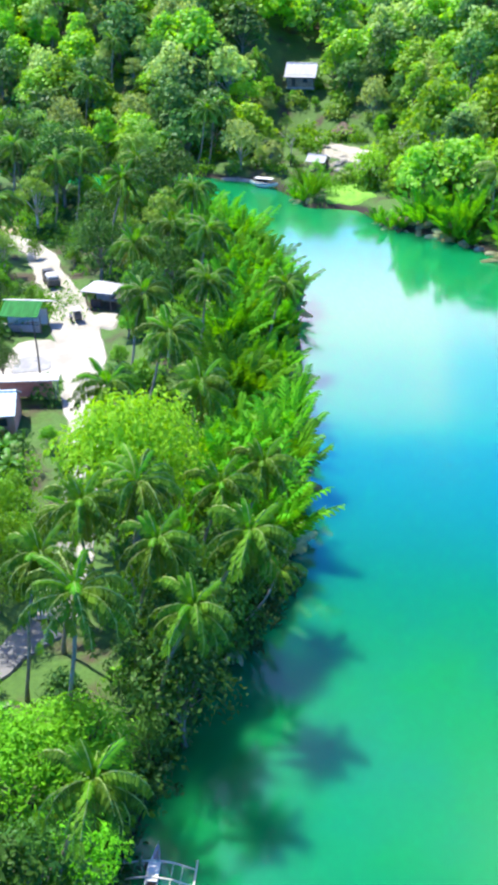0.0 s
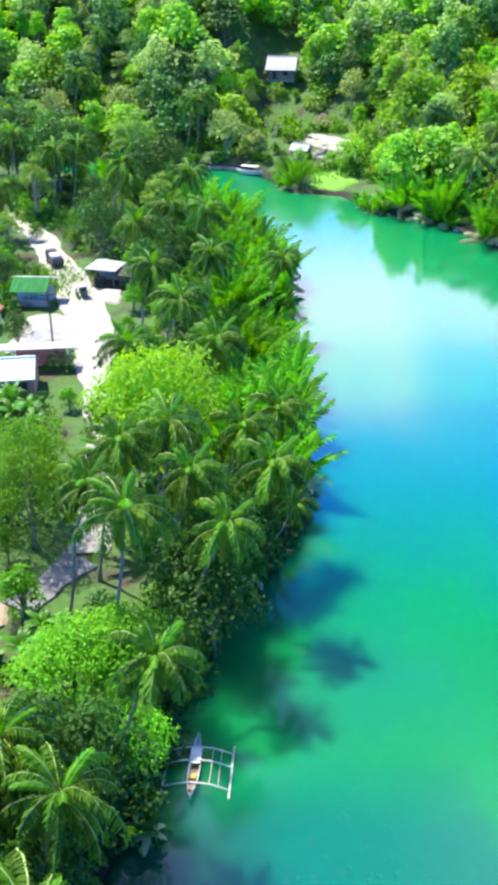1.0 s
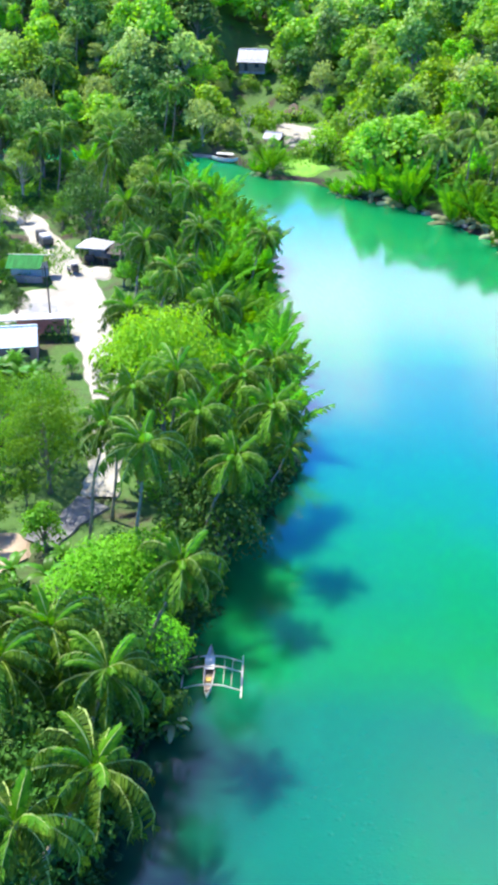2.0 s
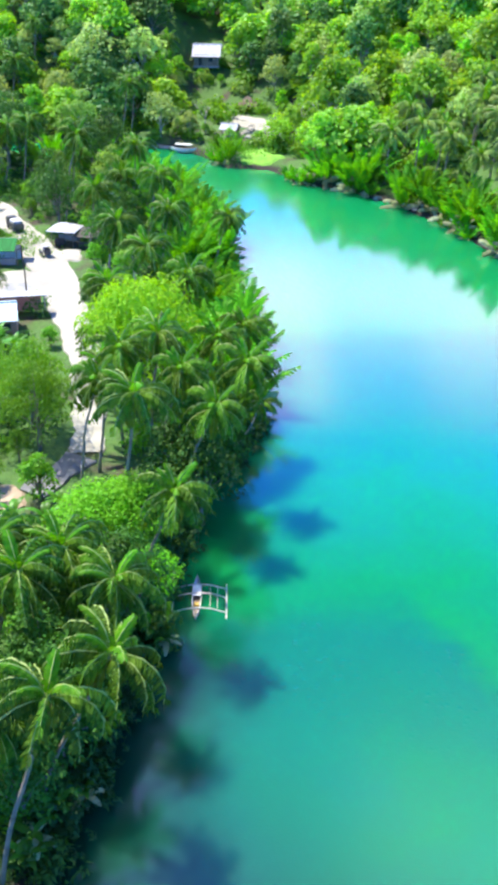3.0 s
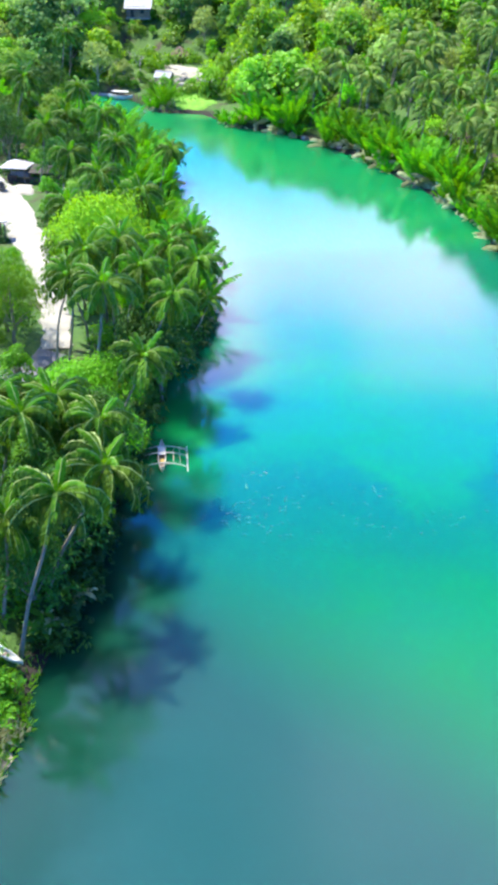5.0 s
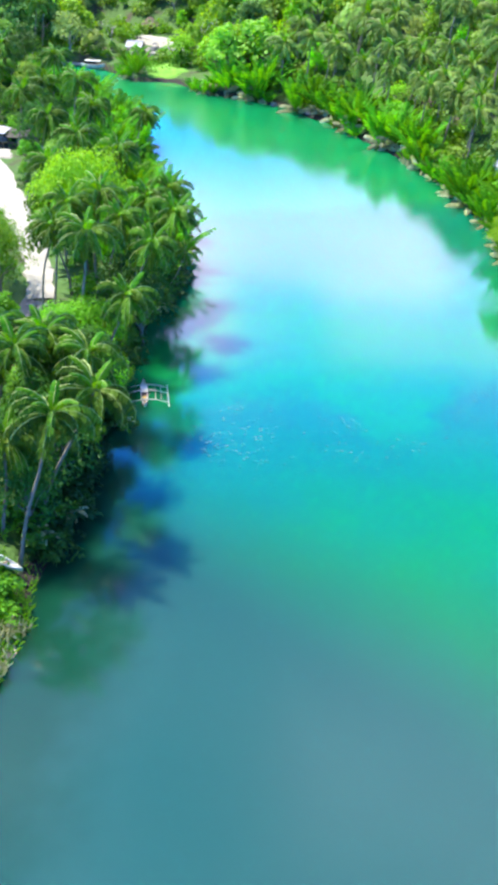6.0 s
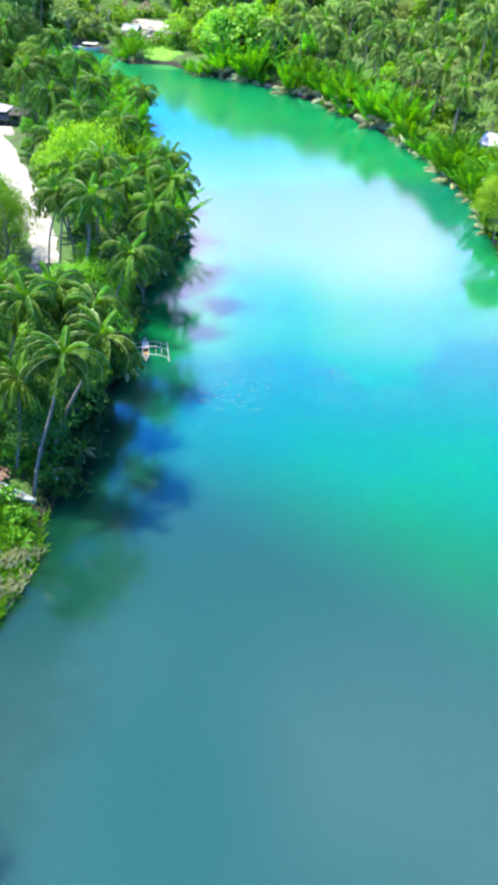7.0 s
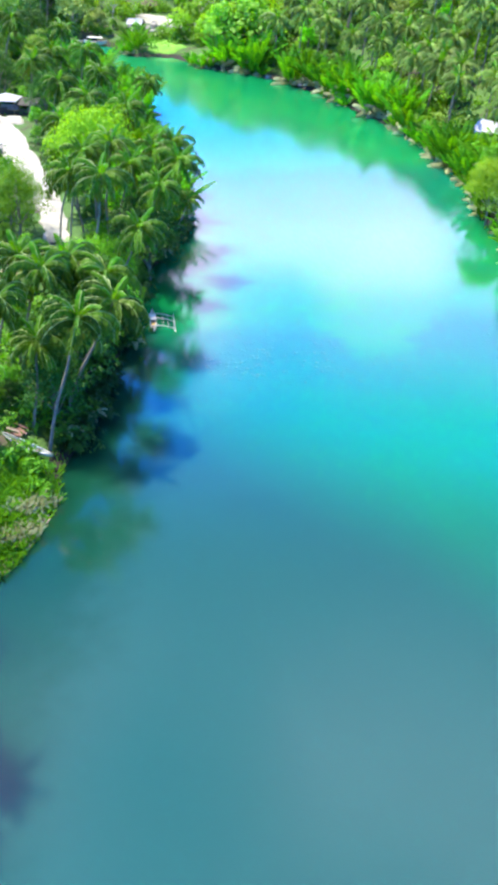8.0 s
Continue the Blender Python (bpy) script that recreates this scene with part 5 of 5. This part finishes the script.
# ---- bare trees, rocks, grass ----
def bare_tree(seed, tall):
    r = random.Random(seed)
    root = thing("bare_tree", pose(0, 0, -500), "bleached bare tree with pale grey limbs and few leaves", "tree", "bare trees")
    g, tips = Geo(), []

    def limb(p, d, size, rad, level):
        q = p + d * size * 0.5 + Vector((r.uniform(-1, 1), r.uniform(-1, 1), 0.2)) * size * 0.06
        e = q + (d + Vector((r.uniform(-0.2, 0.2), r.uniform(-0.2, 0.2), 0.15))).normalized() * size * 0.5
        tube(g, [p, q, e], [rad, rad * 0.8, rad * 0.6], 5 if level else 7)
        if level == 3:
            tips.append(e)
            return
        for k in range(3):
            a = k * 2.1 + r.uniform(-0.5, 0.5)
            limb(e, (d * 0.7 + Vector((math.cos(a), math.sin(a), 0.25)) * 0.75).normalized(), size * r.uniform(0.5, 0.68), rad * 0.55, level + 1)

    limb(Vector((0, 0, -0.3)), Vector((0, 0, 1)), tall * 0.45, 0.22, 0)
    part("trunk", g, M_PALE_BARK, root, smooth=True)
    v, q, c = crown_mesh(seed, 10, 160, tall * 0.32, tall * 0.35, 0.5, slim=0.5)
    part("sparse_leaves", Geo().add_quads(v + np.array([[0, 0, tall * 0.82]]), q), M_LEAF_OLIVE, root)
    return root


BARE = [bare_tree(71, 9.0), bare_tree(72, 11.0)]
plant_bare = shown(BARE)
for i, (x, y) in enumerate([(27.5, 211), (33, 206), (3.5, 229), (26, 226), (24, 219), (62, 215), (-3, 232), (30, 218), (-14, 250), (40, 196)]):
    plant_bare(i % 2, x, y, 0.8 + 0.25 * ((i * 7) % 3) / 2, i * 77)


def rock_mesh(seed):
    bm = bmesh.new()
    bmesh.ops.create_icosphere(bm, subdivisions=2, radius=0.5)
    for v in bm.verts:
        k = 1 + 0.45 * noise.noise(v.co * 2.2 + Vector((seed * 9.1, 0, 0)))
        v.co = Vector((v.co.x * k * 1.2, v.co.y * k, v.co.z * k * 0.7))
    me = bpy.data.meshes.new("rock")
    bm.to_mesh(me)
    bm.free()
    me.materials.append(M_ROCK)
    return me


ROCKS = [rock_mesh(i) for i in range(4)]
rr = random.Random(12)
for k in range(29):
    if k < 25:
        x, y = 14 + rr.uniform(-6, 8), 228 + rr.uniform(-7, 4)
    else:
        i = rr.randrange(7, 13)
        (ax, ay), (bx, by) = SHORE_RIGHT[i], SHORE_RIGHT[i + 1]
        s = rr.random()
        x, y = ax + (bx - ax) * s + rr.uniform(0, 0.8), ay + (by - ay) * s
    ob = new("rock", ROCKS[k % 4])
    size = rr.uniform(0.8, 2.2)
    ob.matrix_basis = pose(x, y, max(height(x, y), -0.1) + 0.05, 0, 0, rr.uniform(0, 360)) @ Matrix.Scale(size, 4)
    tagged(ob, "pale limestone boulder on the river bank", "rock", "boulders")


def blades(name, places, label, seed, tall=0.7, mat=None):
    r = np.random.default_rng(seed)
    vs = []
    for x, y, rx, ry, n in places:
        px, py = r.normal(x, rx / 2, n), r.normal(y, ry / 2, n)
        for a, b in zip(px, py):
            h, d, far = spot(a, b)
            if d < -0.2:
                continue
            t, s, w = r.uniform(0, 6.28), tall * r.uniform(0.6, 1.4), 0.07
            lean = r.uniform(0.1, 0.6) * s
            c, si = math.cos(t), math.sin(t)
            vs.append([(a - si * w, b + c * w, h), (a + si * w, b - c * w, h), (a + c * lean + si * w * 0.4, b + si * lean - c * w * 0.4, h + s * 0.8), (a + c * lean * 1.7, b + si * lean * 1.7, h + s * 0.85)])
    v = np.array(vs).reshape(-1, 3)
    ob = part(name, Geo().add_quads(v, np.arange(len(v)).reshape(-1, 4)), mat or M_GRASS)
    return tagged(ob, label, "grass", kind="stuff")


blades("bank_grass", [(-22.5, 13, 5, 8, 5200), (-20, 20, 3, 5, 1200), (-26, 6, 4, 6, 1500), (8, 211, 7, 7, 1600), (-31, 147, 6, 8, 900), (-40, 182, 9, 9, 1200), (-34, 143, 6, 4, 800)], "bright green waterside grass", 5)

blades("dry_reeds", [(x0 + (x1 - x0) * k / 8, y0 + (y1 - y0) * k / 8, 0.9, 0.7, 42) for x0, y0, x1, y1 in ((-18.4, 17.4, -21.2, 15.0), (-19.2, 13.6, -22.1, 11.4)) for k in range(9)], "bleached dry reeds along the water's edge", 6, 0.9, M_DEAD)


# ---- banana plants ----
def blade_mesh(name, mat, length, width, start, droop):
    """A broad leaf with a midrib fold, arching in the xz plane."""
    v, f, n, p = [], [], 8, Vector((0, 0, 0))
    for i in range(n + 1):
        s = i / n
        a = radians(start) - radians(droop) * s ** 1.2
        w = width * max(math.sin(math.pi * (0.06 + 0.92 * s)) ** 0.7, 0.05) / 2
        ragged = 1 + 0.12 * math.sin(i * 2.7)
        v += [(p.x, -w * ragged, p.z - w * 0.35), (p.x, 0, p.z), (p.x, w, p.z - w * 0.35 * ragged)]
        p = p + Vector((math.cos(a), 0, math.sin(a))) * length / n
    for i in range(n):
        for j in (0, 1):
            f.append((i * 3 + j, i * 3 + j + 1, i * 3 + j + 4, i * 3 + j + 3))
    return Geo().add(v, f).mesh(name, mat, True)


BLADES = [blade_mesh("leaf", M_BANANA, 2.2, 0.62, 70, 95), blade_mesh("leaf", M_BANANA, 2.4, 0.66, 48, 100), blade_mesh("leaf", M_BANANA_DRY, 1.9, 0.6, 20, 95)]


def banana_plant(seed, pale):
    r = random.Random(seed)
    root = thing("banana_plant", pose(0, 0, -500), "broad-leaved banana plant with pale drooping leaves" if pale else "dark green broad-leaved banana plant", "plant", "banana plants")
    tall = 1.9
    part("stem", tube(Geo(), [(0, 0, -0.2), (0.05, 0, tall * 0.6), (0.1, 0.02, tall)], [0.14, 0.11, 0.07], 7), M_BANANA_DRY, root, smooth=True)
    for k in range(9):
        me = BLADES[2] if k < pale else BLADES[k % 2]
        part("leaf", me, None, root, "pale withering leaf" if k < pale else "", pose(0.1, 0.02, tall - 0.05 * (k % 3), 0, 0, k * 137.5 + r.uniform(-15, 15)) @ Matrix.Scale(r.uniform(0.8, 1.15), 4))
    return root


BANANAS = [banana_plant(81, 5), banana_plant(82, 0)]
plant_banana = shown(BANANAS)
for i, x, y, size in [(0, -16.4, 27.4, 1.0), (0, -7.9, 46.6, 0.8), (0, -13.4, 31.0, 0.85), (1, -16.6, 26.2, 0.8), (1, -15.4, 29.6, 1.0), (1, -27, 100, 1.3), (1, -29.5, 102, 1.4), (1, -25.4, 101.5, 1.2), (1, -31, 99, 1.3), (1, -24.2, 98, 1.1),
                      (1, -28, 105.5, 1.2), (0, -1.4, 73.2, 0.9), (1, -17.4, 64.5, 1.1), (1, -18.5, 61.5, 1.2), (1, -21.5, 62.5, 1.2)]:
    plant_banana(i, x, y, size, (x * 53 + y * 29) % 360, sink=0.05)

strip("bank_ledge", [(-24.4, 5.5), (-22.0, 9.5), (-19.4, 14), (-18.2, 19)], [0.7, 0.9, 0.8, 0.6], M_DIRT, "pale earth ledge at the grassy water's edge", "bank", -0.02)
